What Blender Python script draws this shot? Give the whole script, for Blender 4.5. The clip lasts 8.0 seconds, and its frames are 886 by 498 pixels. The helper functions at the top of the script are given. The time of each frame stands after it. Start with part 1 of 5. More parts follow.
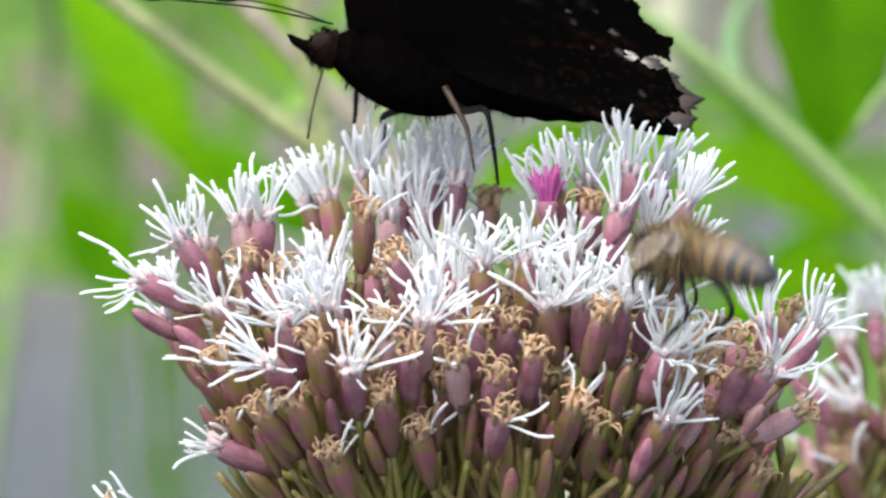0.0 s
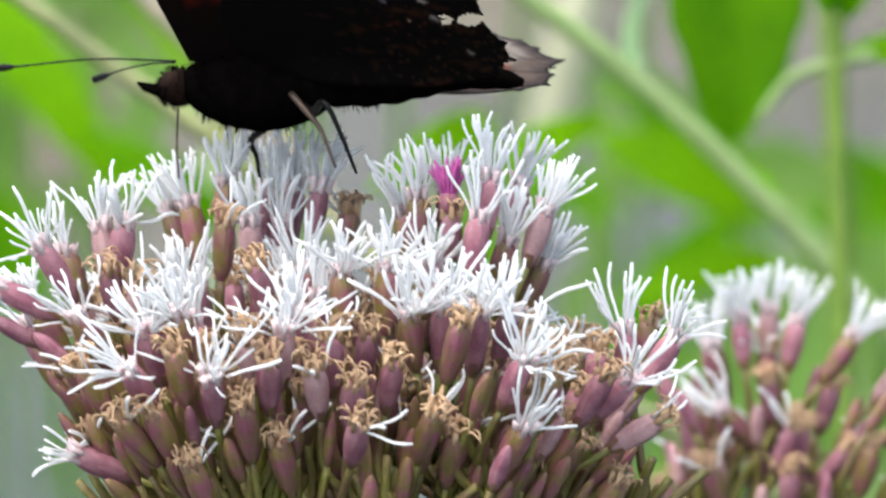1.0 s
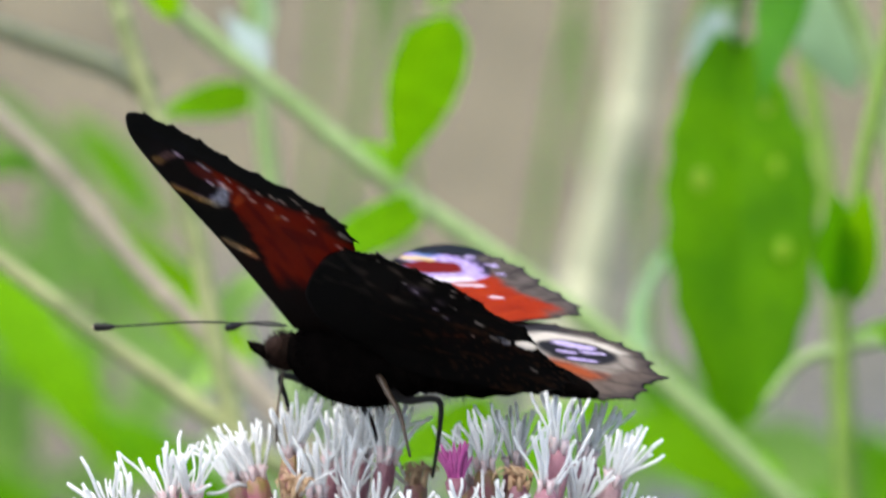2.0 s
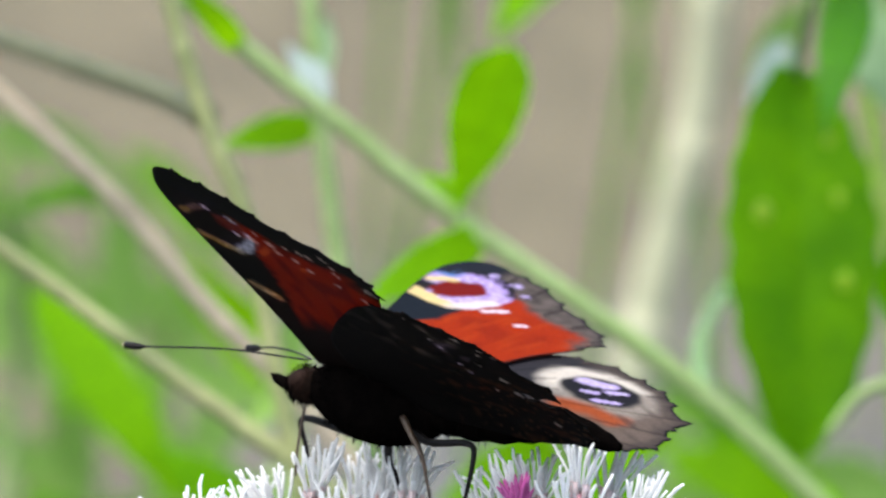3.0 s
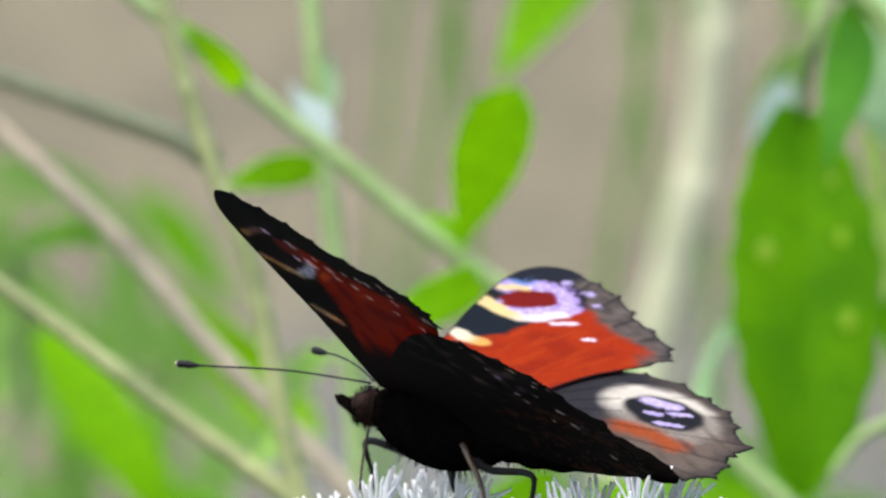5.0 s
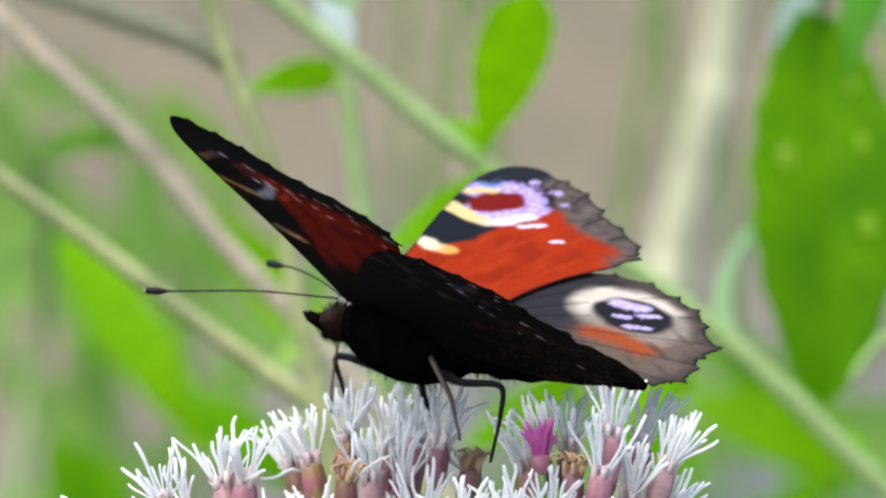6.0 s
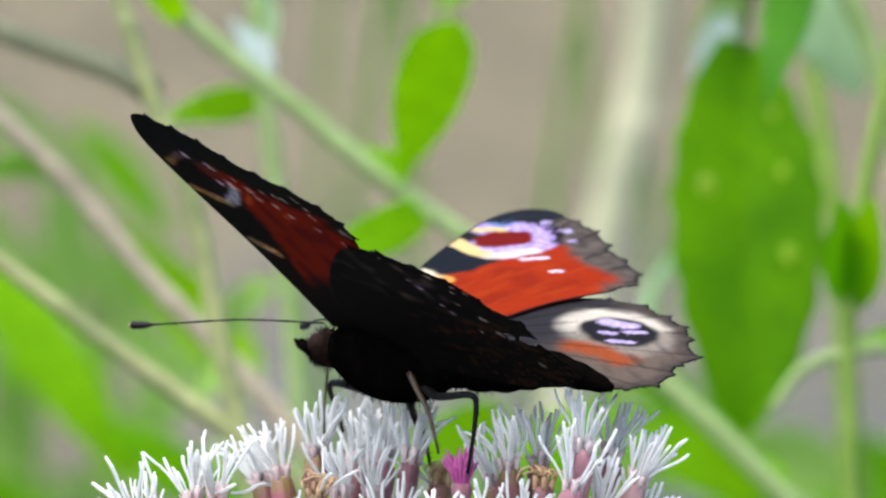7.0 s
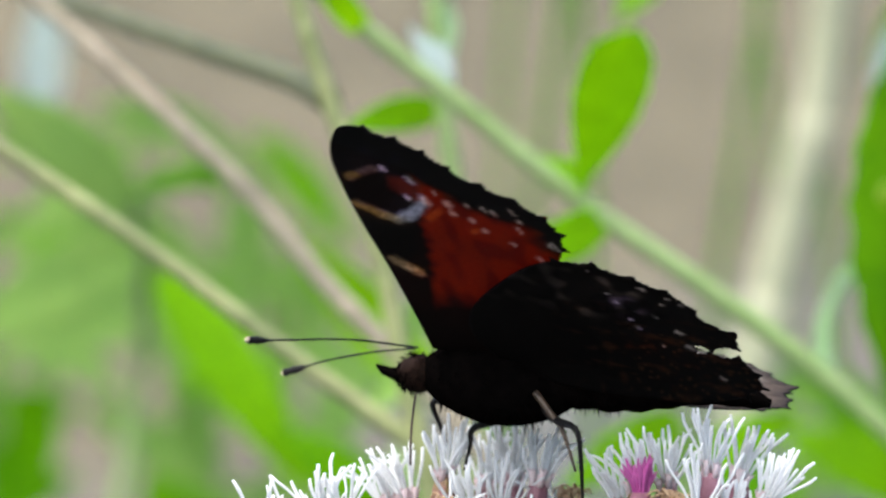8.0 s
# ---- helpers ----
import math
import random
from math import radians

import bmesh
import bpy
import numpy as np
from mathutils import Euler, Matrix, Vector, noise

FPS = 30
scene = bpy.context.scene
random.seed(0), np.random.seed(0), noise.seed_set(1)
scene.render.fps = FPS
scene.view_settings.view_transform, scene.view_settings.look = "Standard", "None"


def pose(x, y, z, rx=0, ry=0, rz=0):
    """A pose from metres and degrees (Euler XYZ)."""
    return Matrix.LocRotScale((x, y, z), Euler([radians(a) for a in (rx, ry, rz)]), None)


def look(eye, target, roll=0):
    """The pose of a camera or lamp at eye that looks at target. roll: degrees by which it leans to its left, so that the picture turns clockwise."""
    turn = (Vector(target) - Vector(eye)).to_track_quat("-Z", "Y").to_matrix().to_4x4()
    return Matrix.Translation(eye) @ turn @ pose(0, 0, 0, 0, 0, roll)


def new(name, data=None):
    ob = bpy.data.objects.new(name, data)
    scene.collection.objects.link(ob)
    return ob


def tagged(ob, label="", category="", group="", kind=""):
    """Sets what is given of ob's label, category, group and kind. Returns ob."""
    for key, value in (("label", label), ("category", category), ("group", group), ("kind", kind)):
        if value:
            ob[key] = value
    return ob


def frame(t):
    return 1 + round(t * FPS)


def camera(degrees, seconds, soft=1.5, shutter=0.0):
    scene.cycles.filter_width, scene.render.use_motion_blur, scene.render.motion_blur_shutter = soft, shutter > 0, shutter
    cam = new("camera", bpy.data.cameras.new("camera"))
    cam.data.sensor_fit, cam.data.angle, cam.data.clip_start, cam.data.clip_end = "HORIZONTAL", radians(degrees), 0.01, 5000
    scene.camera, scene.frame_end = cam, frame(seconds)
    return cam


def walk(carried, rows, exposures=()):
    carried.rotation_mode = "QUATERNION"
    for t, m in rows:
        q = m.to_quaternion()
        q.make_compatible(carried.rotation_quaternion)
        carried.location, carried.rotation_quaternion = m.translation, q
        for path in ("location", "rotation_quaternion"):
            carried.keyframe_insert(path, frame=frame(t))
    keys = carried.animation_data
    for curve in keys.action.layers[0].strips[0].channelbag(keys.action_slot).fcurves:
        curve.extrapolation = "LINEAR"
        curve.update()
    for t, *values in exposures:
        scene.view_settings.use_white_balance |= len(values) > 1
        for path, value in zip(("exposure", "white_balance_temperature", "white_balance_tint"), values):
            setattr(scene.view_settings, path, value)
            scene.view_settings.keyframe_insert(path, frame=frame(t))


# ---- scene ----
# A peacock butterfly and a honeybee on a hemp agrimony flower head.
from mathutils.geometry import delaunay_2d_cdt

MM = 0.001
EYE = (0, -0.6, 1)

# ---- camera ----
cam = camera(6.923, 8.0, soft=2.3, shutter=0.5)
cam.data.dof.use_dof = True
cam.data.dof.focus_distance = 0.588
cam.data.dof.aperture_fstop = 58.0
walk(cam, [
    (0, look(EYE, (-0.00315, 0, 0.97741))), (0.1, look(EYE, (-0.00269, 0, 0.97741))), (0.2, look(EYE, (-0.00065, 0, 0.9762))), (0.3, look(EYE, (-0.00005, 0, 0.97472))), (0.4, look(EYE, (0.00028, 0, 0.97407))), (0.5, look(EYE, (0.00028, 0, 0.97352))),
    (0.6, look(EYE, (0.00116, 0, 0.97454))), (0.7, look(EYE, (0.00264, 0, 0.97504))), (0.8, look(EYE, (0.00426, 0, 0.97611))), (0.9, look(EYE, (0.00537, 0, 0.97648))), (1, look(EYE, (0.00495, 0, 0.97676))), (1.1, look(EYE, (0.00458, 0, 0.97815))),
    (1.2, look(EYE, (0.00444, 0, 0.98055))), (1.3, look(EYE, (0.00426, 0, 0.98458))), (1.4, look(EYE, (0.00389, 0, 0.98889))), (1.5, look(EYE, (0.00357, 0, 0.99236))), (1.7, look(EYE, (0.00417, 0, 0.99574))), (1.8, look(EYE, (0.00454, 0, 0.99722))),
    (2, look(EYE, (0.0044, 0, 1.00009))), (2.2, look(EYE, (0.00343, 0, 1.00208))), (2.6, look(EYE, (0.00139, 0, 1.00287))), (3, look(EYE, (-0.00065, 0, 1.00269))), (3.3, look(EYE, (-0.00176, 0, 1.00278))), (3.5, look(EYE, (-0.00278, 0, 1.00292))), (3.75, look(EYE, (-0.0038, 0, 1.00486))), (4, look(EYE, (-0.0038, 0, 1.00694))),
    (4.2, look(EYE, (-0.00014, 0, 1.00741))), (4.6, look(EYE, (0.00046, 0, 1.00694))), (5, look(EYE, (-0.00093, 0, 1.00593))), (5.3, look(EYE, (-0.00144, 0, 1.00486))), (5.5, look(EYE, (-0, 0, 1))), (5.75, look(EYE, (-0.00139, 0, 0.99861))), (6, look(EYE, (-0.00259, 0, 0.99819))), (6.5, look(EYE, (-0.00005, 0, 0.9994))), (7, look(EYE, (0.00394, 0, 1.00051))),
    (7.2, look(EYE, (0.00324, 0, 1.00074))), (7.5, look(EYE, (-0.00009, 0, 1.00144))), (7.6, look(EYE, (-0.00278, 0, 1.00093))), (7.7, look(EYE, (-0.00569, 0, 1.00116))), (7.8, look(EYE, (-0.0088, 0, 1.00139))), (7.9, look(EYE, (-0.01028, 0, 1.00153))), (8, look(EYE, (-0.01074, 0, 1.00125))),
])

# ---- daylight: bright, thinly clouded sky ----
world = bpy.data.worlds.new("sky")
scene.world = world
world.use_nodes = True
sky = world.node_tree.nodes.new("ShaderNodeTexSky")
sky.sky_type, sky.sun_disc = "NISHITA", False
sky.sun_elevation, sky.sun_rotation = radians(62), radians(217)
sky.dust_density, sky.air_density = 4.0, 1.0
world.node_tree.links.new(sky.outputs[0], world.node_tree.nodes["Background"].inputs[0])
world.node_tree.nodes["Background"].inputs[1].default_value = 0.15
sun = new("sun", bpy.data.lights.new("sun", "SUN"))
sun.data.energy, sun.data.angle, sun.data.color = 1.5, radians(80), (1.0, 0.98, 0.95)
sun.matrix_world = look((-0.45, -0.6, 2.4), (0, 0, 1))
scene.view_settings.exposure = 1.33


# ---- materials ----
def mat(name, colour, second=None, scale=400.0, rough=0.6, bump=0.2, through_light=None, share=0.4,
        metallic=0.0, sheen=0.0, spec=0.5, vary=0.12, fine=6.0):
    """A surface of two mixed tones, with fine grain, relief and, where given, a share of light that passes through."""
    m = bpy.data.materials.new(name)
    m.use_nodes = True
    nt, n = m.node_tree, m.node_tree.nodes
    b = n["Principled BSDF"]
    co = n.new("ShaderNodeTexCoord")
    big, small = n.new("ShaderNodeTexNoise"), n.new("ShaderNodeTexNoise")
    big.inputs["Scale"].default_value, big.inputs["Detail"].default_value = scale, 3
    small.inputs["Scale"].default_value, small.inputs["Detail"].default_value = scale * fine, 4
    for t in (big, small):
        nt.links.new(co.outputs["Object"], t.inputs["Vector"])
    ramp = n.new("ShaderNodeValToRGB")
    second = second or tuple(c * 0.6 for c in colour)
    ramp.color_ramp.elements[0].position, ramp.color_ramp.elements[1].position = 0.36, 0.64
    ramp.color_ramp.elements[0].color, ramp.color_ramp.elements[1].color = (*second, 1), (*colour, 1)
    nt.links.new(big.outputs["Fac"], ramp.inputs["Fac"])
    info = n.new("ShaderNodeObjectInfo")
    val = n.new("ShaderNodeMath")
    val.operation = "MULTIPLY_ADD"
    nt.links.new(small.outputs["Fac"], val.inputs[0])
    val.inputs[1].default_value, val.inputs[2].default_value = 0.5, 0.75
    rnd = n.new("ShaderNodeMath")
    rnd.operation = "MULTIPLY_ADD"
    nt.links.new(info.outputs["Random"], rnd.inputs[0])
    rnd.inputs[1].default_value = vary * 2
    off = n.new("ShaderNodeMath")
    off.operation = "SUBTRACT"
    nt.links.new(val.outputs[0], off.inputs[0])
    off.inputs[1].default_value = vary
    nt.links.new(off.outputs[0], rnd.inputs[2])
    hsv = n.new("ShaderNodeHueSaturation")
    nt.links.new(ramp.outputs[0], hsv.inputs["Color"])
    nt.links.new(rnd.outputs[0], hsv.inputs["Value"])
    nt.links.new(hsv.outputs[0], b.inputs["Base Color"])
    b.inputs["Roughness"].default_value, b.inputs["Metallic"].default_value = rough, metallic
    b.inputs["Specular IOR Level"].default_value = spec
    if sheen:
        b.inputs["Sheen Weight"].default_value = sheen
    if bump:
        bp = n.new("ShaderNodeBump")
        bp.inputs["Strength"].default_value, bp.inputs["Distance"].default_value = bump, 0.3 / scale
        nt.links.new(small.outputs["Fac"], bp.inputs["Height"])
        nt.links.new(bp.outputs[0], b.inputs["Normal"])
    if through_light:
        tr, mix = n.new("ShaderNodeBsdfTranslucent"), n.new("ShaderNodeMixShader")
        tint = n.new("ShaderNodeMix")
        tint.data_type, tint.blend_type = "RGBA", "MULTIPLY"
        tint.inputs[0].default_value = 1.0
        tint.inputs[6].default_value = (*through_light, 1)
        nt.links.new(rnd.outputs[0], tint.inputs[7])
        nt.links.new(tint.outputs[2], tr.inputs["Color"])
        mix.inputs[0].default_value = share
        nt.links.new(b.outputs[0], mix.inputs[1])
        nt.links.new(tr.outputs[0], mix.inputs[2])
        nt.links.new(mix.outputs[0], n["Material Output"].inputs["Surface"])
    return m


LEAF = mat("leaf_green", (0.12, 0.32, 0.001), (0.09, 0.26, 0.001), 60, 0.55, 0.15, through_light=(0.32, 0.66, 0.001), share=0.55, spec=0.05)
LEAF_SOFT = mat("leaf_soft_green", (0.17, 0.29, 0.06), (0.12, 0.24, 0.05), 60, 0.55, 0.15, through_light=(0.3, 0.52, 0.1), share=0.5, spec=0.1)
STEM_FRESH = mat("stem_fresh_green", (0.16, 0.27, 0.03), (0.12, 0.22, 0.02), 120, 0.5, 0.2)
LEAF_DARK = mat("leaf_dark_green", (0.04, 0.17, 0.002), (0.03, 0.12, 0.002), 50, 0.5, 0.15, through_light=(0.1, 0.36, 0.002), share=0.45, spec=0.15)
LEAF_DEEP = mat("leaf_deep_green", (0.1, 0.27, 0.001), (0.05, 0.17, 0.002), 110, 0.55, 0.15, through_light=(0.125, 0.41, 0.001), share=0.5, spec=0.04)
LEAF_PALE = mat("leaf_pale_green", (0.26, 0.4, 0.2), (0.2, 0.35, 0.14), 50, 0.5, 0.15, through_light=(0.45, 0.65, 0.32), share=0.4)
LEAF_SILVER = mat("leaf_silvery_underside", (0.34, 0.42, 0.39), (0.28, 0.37, 0.33), 50, 0.5, 0.15, through_light=(0.5, 0.6, 0.5), share=0.3)
LEAF_SPOT = mat("leaf_yellow_spot", (0.25, 0.42, 0.01), (0.2, 0.36, 0.01), 200, 0.5, 0.1, through_light=(0.42, 0.65, 0.01), share=0.45)
STEM_GREEN = mat("stem_green", (0.23, 0.33, 0.12), (0.18, 0.28, 0.08), 120, 0.5, 0.2)
STEM_OLIVE = mat("stem_olive", (0.27, 0.3, 0.12), (0.18, 0.22, 0.08), 90, 0.55, 0.2)
STEM_DARK = mat("stem_dark_green", (0.1, 0.11, 0.05), (0.07, 0.08, 0.03), 90, 0.55, 0.2)
STEM_PINK = mat("stem_pinkish", (0.37, 0.315, 0.225), (0.31, 0.275, 0.185), 90, 0.55, 0.2)
STEM_CREAM = mat("stem_cream", (0.3, 0.31, 0.2), (0.27, 0.29, 0.18), 60, 0.6, 0.2)
STYLE = mat("style_white", (0.86, 0.885, 0.89), (0.82, 0.845, 0.85), 900, 0.5, 0.1, through_light=(0.92, 0.93, 0.92), share=0.5, vary=0.04)
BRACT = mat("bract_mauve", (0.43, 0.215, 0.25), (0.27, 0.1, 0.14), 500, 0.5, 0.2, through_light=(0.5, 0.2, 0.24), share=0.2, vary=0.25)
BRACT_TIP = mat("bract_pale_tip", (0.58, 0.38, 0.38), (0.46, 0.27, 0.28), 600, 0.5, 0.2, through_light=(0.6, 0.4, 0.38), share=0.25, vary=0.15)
# purple of the outer bracts; also stands in for shade low in the dome
BRACT_DARK = mat("bract_purple_shaded", (0.23, 0.07, 0.105), (0.16, 0.12, 0.03), 600, 0.5, 0.25, vary=0.25)
COROLLA = mat("corolla_blush", (0.86, 0.77, 0.77), (0.8, 0.66, 0.67), 900, 0.5, 0.15, through_light=(0.8, 0.6, 0.6), share=0.3)
WITHERED = mat("corolla_withered", (0.52, 0.37, 0.22), (0.36, 0.23, 0.13), 900, 0.7, 0.3, vary=0.25)
PEDICEL = mat("pedicel_green", (0.16, 0.165, 0.026), (0.13, 0.085, 0.035), 300, 0.5, 0.25, vary=0.2)
MAGENTA = mat("petal_magenta", (0.62, 0.15, 0.44), (0.5, 0.09, 0.34), 500, 0.5, 0.15, through_light=(0.75, 0.2, 0.55), share=0.35)
FUR = mat("insect_black_fur", (0.0025, 0.002, 0.0018), (0.0015, 0.0013, 0.0012), 900, 0.95, 0.3, spec=0.0)
FACE = mat("insect_brown_fur", (0.012, 0.006, 0.004), (0.005, 0.003, 0.002), 900, 0.85, 0.3, spec=0.05)
CHITIN = mat("chitin_black", (0.007, 0.0065, 0.0065), None, 900, 0.5, 0.15, spec=0.15)
CHITIN_TAN = mat("chitin_tan", (0.075, 0.048, 0.027), (0.035, 0.022, 0.014), 500, 0.45, 0.15)
CLUB_TIP = mat("antenna_tip_buff", (0.6, 0.5, 0.35), None, 900, 0.5, 0.1)
EYE_DARK = mat("compound_eye", (0.02, 0.01, 0.007), (0.012, 0.006, 0.004), 2000, 0.7, 0.2, spec=0.08)
BEE_FUR = mat("bee_tawny_fur", (0.25, 0.185, 0.09), (0.13, 0.095, 0.05), 1200, 0.9, 0.3, spec=0.15)
BEE_AMBER = mat("bee_amber_plate", (0.17, 0.115, 0.05), (0.1, 0.068, 0.034), 700, 0.4, 0.2)
BEE_DARK = mat("bee_dark_plate", (0.035, 0.034, 0.036), (0.02, 0.019, 0.019), 700, 0.35, 0.2)
BEE_BROWN = mat("bee_brown_band", (0.09, 0.06, 0.03), None, 700, 0.5, 0.2)


def membrane():
    """Clear, faintly smoky wing skin."""
    m = bpy.data.materials.new("wing_membrane")
    m.use_nodes = True
    nt, n = m.node_tree, m.node_tree.nodes
    tr, mix, b = n.new("ShaderNodeBsdfTransparent"), n.new("ShaderNodeMixShader"), n["Principled BSDF"]
    b.inputs["Base Color"].default_value, b.inputs["Roughness"].default_value = (0.35, 0.3, 0.24, 1), 0.25
    mix.inputs[0].default_value = 0.35
    nt.links.new(tr.outputs[0], mix.inputs[1])
    nt.links.new(b.outputs[0], mix.inputs[2])
    nt.links.new(mix.outputs[0], n["Material Output"].inputs["Surface"])
    return m


MEMBRANE = membrane()


def wing_scales(name, under):
    """Wing scales coloured by the pattern stored on the wing; the under side is sooty and lets a little light through."""
    m = bpy.data.materials.new(name)
    m.use_nodes = True
    nt, n = m.node_tree, m.node_tree.nodes
    b = n["Principled BSDF"]
    at = n.new("ShaderNodeAttribute")
    at.attribute_name = "pattern"
    co, grain = n.new("ShaderNodeTexCoord"), n.new("ShaderNodeTexNoise")
    grain.inputs["Scale"].default_value, grain.inputs["Detail"].default_value = 3500, 4
    nt.links.new(co.outputs["Object"], grain.inputs["Vector"])
    v = n.new("ShaderNodeMath")
    v.operation = "MULTIPLY_ADD"
    nt.links.new(grain.outputs["Fac"], v.inputs[0])
    v.inputs[1].default_value, v.inputs[2].default_value = 0.6, 0.7
    hsv = n.new("ShaderNodeHueSaturation")
    nt.links.new(at.outputs["Color"], hsv.inputs["Color"])
    nt.links.new(v.outputs[0], hsv.inputs["Value"])
    tr, mix = n.new("ShaderNodeBsdfTranslucent"), n.new("ShaderNodeMixShader")
    nt.links.new(hsv.outputs[0], tr.inputs["Color"])
    if under:
        soot = n.new("ShaderNodeTexNoise")
        soot.inputs["Scale"].default_value, soot.inputs["Detail"].default_value, soot.inputs["Distortion"].default_value = 420, 5, 1.5
        nt.links.new(co.outputs["Object"], soot.inputs["Vector"])
        ramp = n.new("ShaderNodeValToRGB")
        ramp.color_ramp.elements[0].color, ramp.color_ramp.elements[1].color = (0.001, 0.001, 0.001, 1), (0.0048, 0.0037, 0.0032, 1)
        nt.links.new(soot.outputs["Fac"], ramp.inputs["Fac"])
        veil = n.new("ShaderNodeMix")
        veil.data_type = "RGBA"
        grey, pale = n.new("ShaderNodeRGBToBW"), n.new("ShaderNodeMapRange")
        nt.links.new(at.outputs["Color"], grey.inputs[0])
        nt.links.new(grey.outputs[0], pale.inputs[0])
        pale.inputs[1].default_value, pale.inputs[2].default_value, pale.inputs[3].default_value, pale.inputs[4].default_value = 0.4, 0.85, 0.08, 0.6
        nt.links.new(pale.outputs[0], veil.inputs[0])
        nt.links.new(ramp.outputs[0], veil.inputs[6])
        nt.links.new(hsv.outputs[0], veil.inputs[7])
        nt.links.new(veil.outputs[2], b.inputs["Base Color"])
    else:
        nt.links.new(hsv.outputs[0], b.inputs["Base Color"])
    b.inputs["Roughness"].default_value = 0.7
    b.inputs["Specular IOR Level"].default_value = 0.06
    bp = n.new("ShaderNodeBump")
    bp.inputs["Strength"].default_value, bp.inputs["Distance"].default_value = 0.3, 0.0001
    nt.links.new(grain.outputs["Fac"], bp.inputs["Height"])
    nt.links.new(bp.outputs[0], b.inputs["Normal"])
    mix.inputs[0].default_value = 0.42 if under else 0.4
    nt.links.new(b.outputs[0], mix.inputs[1])
    nt.links.new(tr.outputs[0], mix.inputs[2])
    nt.links.new(mix.outputs[0], n["Material Output"].inputs["Surface"])
    return m


WING_UPPER, WING_UNDER = wing_scales("wing_upper_scales", False), wing_scales("wing_under_scales", True)


def earth():
    """Dry tan soil and litter with grey gravel below and mossy patches."""
    m = bpy.data.materials.new("bank_earth")
    m.use_nodes = True
    nt, n = m.node_tree, m.node_tree.nodes
    b = n["Principled BSDF"]
    co = n.new("ShaderNodeTexCoord")
    sep = n.new("ShaderNodeSeparateXYZ")
    nt.links.new(co.outputs["Object"], sep.inputs[0])
    big, mid, fine = (n.new("ShaderNodeTexNoise") for _ in range(3))
    for t, s, d in ((big, 3.2, 2), (mid, 14, 4), (fine, 160, 5)):
        t.inputs["Scale"].default_value, t.inputs["Detail"].default_value = s, d
        nt.links.new(co.outputs["Object"], t.inputs["Vector"])
    h = n.new("ShaderNodeMath")
    h.operation = "MULTIPLY_ADD"
    nt.links.new(big.outputs["Fac"], h.inputs[0])
    h.inputs[1].default_value = 0.35
    nt.links.new(sep.outputs["Z"], h.inputs[2])
    ramp = n.new("ShaderNodeValToRGB")
    e = ramp.color_ramp.elements
    e[0].position, e[0].color = 0.97, (0.085, 0.1, 0.108, 1)
    e[1].position, e[1].color = 1.0, (0.128, 0.116, 0.077, 1)
    span = n.new("ShaderNodeMapRange")
    span.inputs[1].default_value, span.inputs[2].default_value = 0.86, 1.46
    nt.links.new(h.outputs[0], span.inputs[0])
    e[0].position, e[1].position = 0.24, 0.47
    nt.links.new(span.outputs[0], ramp.inputs["Fac"])
    mixn = n.new("ShaderNodeMix")
    mixn.data_type, mixn.blend_type = "RGBA", "MULTIPLY"
    mixn.inputs[0].default_value = 0.6
    nt.links.new(ramp.outputs[0], mixn.inputs[6])
    r2 = n.new("ShaderNodeValToRGB")
    r2.color_ramp.elements[0].color, r2.color_ramp.elements[1].color = (0.62, 0.62, 0.6, 1), (1.25, 1.2, 1.15, 1)
    r2.color_ramp.elements[0].position, r2.color_ramp.elements[1].position = 0.3, 0.7
    nt.links.new(mid.outputs["Fac"], r2.inputs["Fac"])
    nt.links.new(r2.outputs[0], mixn.inputs[7])
    nt.links.new(mixn.outputs[2], b.inputs["Base Color"])
    b.inputs["Roughness"].default_value = 0.95
    bp = n.new("ShaderNodeBump")
    bp.inputs["Strength"].default_value, bp.inputs["Distance"].default_value = 0.6, 0.01
    nt.links.new(fine.outputs["Fac"], bp.inputs["Height"])
    nt.links.new(bp.outputs[0], b.inputs["Normal"])
    return m


EARTH = earth()


# ---- shaping helpers ----
def part(name, bm, material, parent, label="", smooth=True):
    me = bpy.data.meshes.new(name)
    if isinstance(bm, bmesh.types.BMesh):
        bm.to_mesh(me)
        bm.free()
    else:
        me = bm
    for m in (material if isinstance(material, (list, tuple)) else [material]):
        if len(me.materials) < 3 and m.name not in [k.name for k in me.materials]:
            me.materials.append(m)
    if smooth:
        me.polygons.foreach_set("use_smooth", [True] * len(me.polygons))
    ob = new(name, me)
    ob.parent = parent
    return tagged(ob, label=label)


def thing(name, at, label, category, group=""):
    ob = new(name)
    ob.empty_display_size = 0.01
    ob.location = at
    return tagged(ob, label, category, group)


def spline(points, steps):
    """A smooth line through the points, centripetal, so that it does not swing out where they are unevenly spaced."""
    P = [Vector(p) for p in points]
    P = [P[0] * 2 - P[1]] + P + [P[-1] * 2 - P[-2]]
    out = []
    for i in range(1, len(P) - 2):
        a, b, c, d = P[i - 1:i + 3]
        t1 = max(1e-6, (b - a).length ** 0.5)
        t2 = t1 + max(1e-6, (c - b).length ** 0.5)
        t3 = t2 + max(1e-6, (d - c).length ** 0.5)
        for k in range(steps):
            t = t1 + (t2 - t1) * k / steps
            e = a.lerp(b, t / t1)
            f = b.lerp(c, (t - t1) / (t2 - t1))
            g = c.lerp(d, (t - t2) / (t3 - t2))
            h, j = e.lerp(f, t / t2), f.lerp(g, (t - t1) / (t3 - t1))
            out.append(h.lerp(j, (t - t1) / (t2 - t1)))
    out.append(P[-2])
    return out


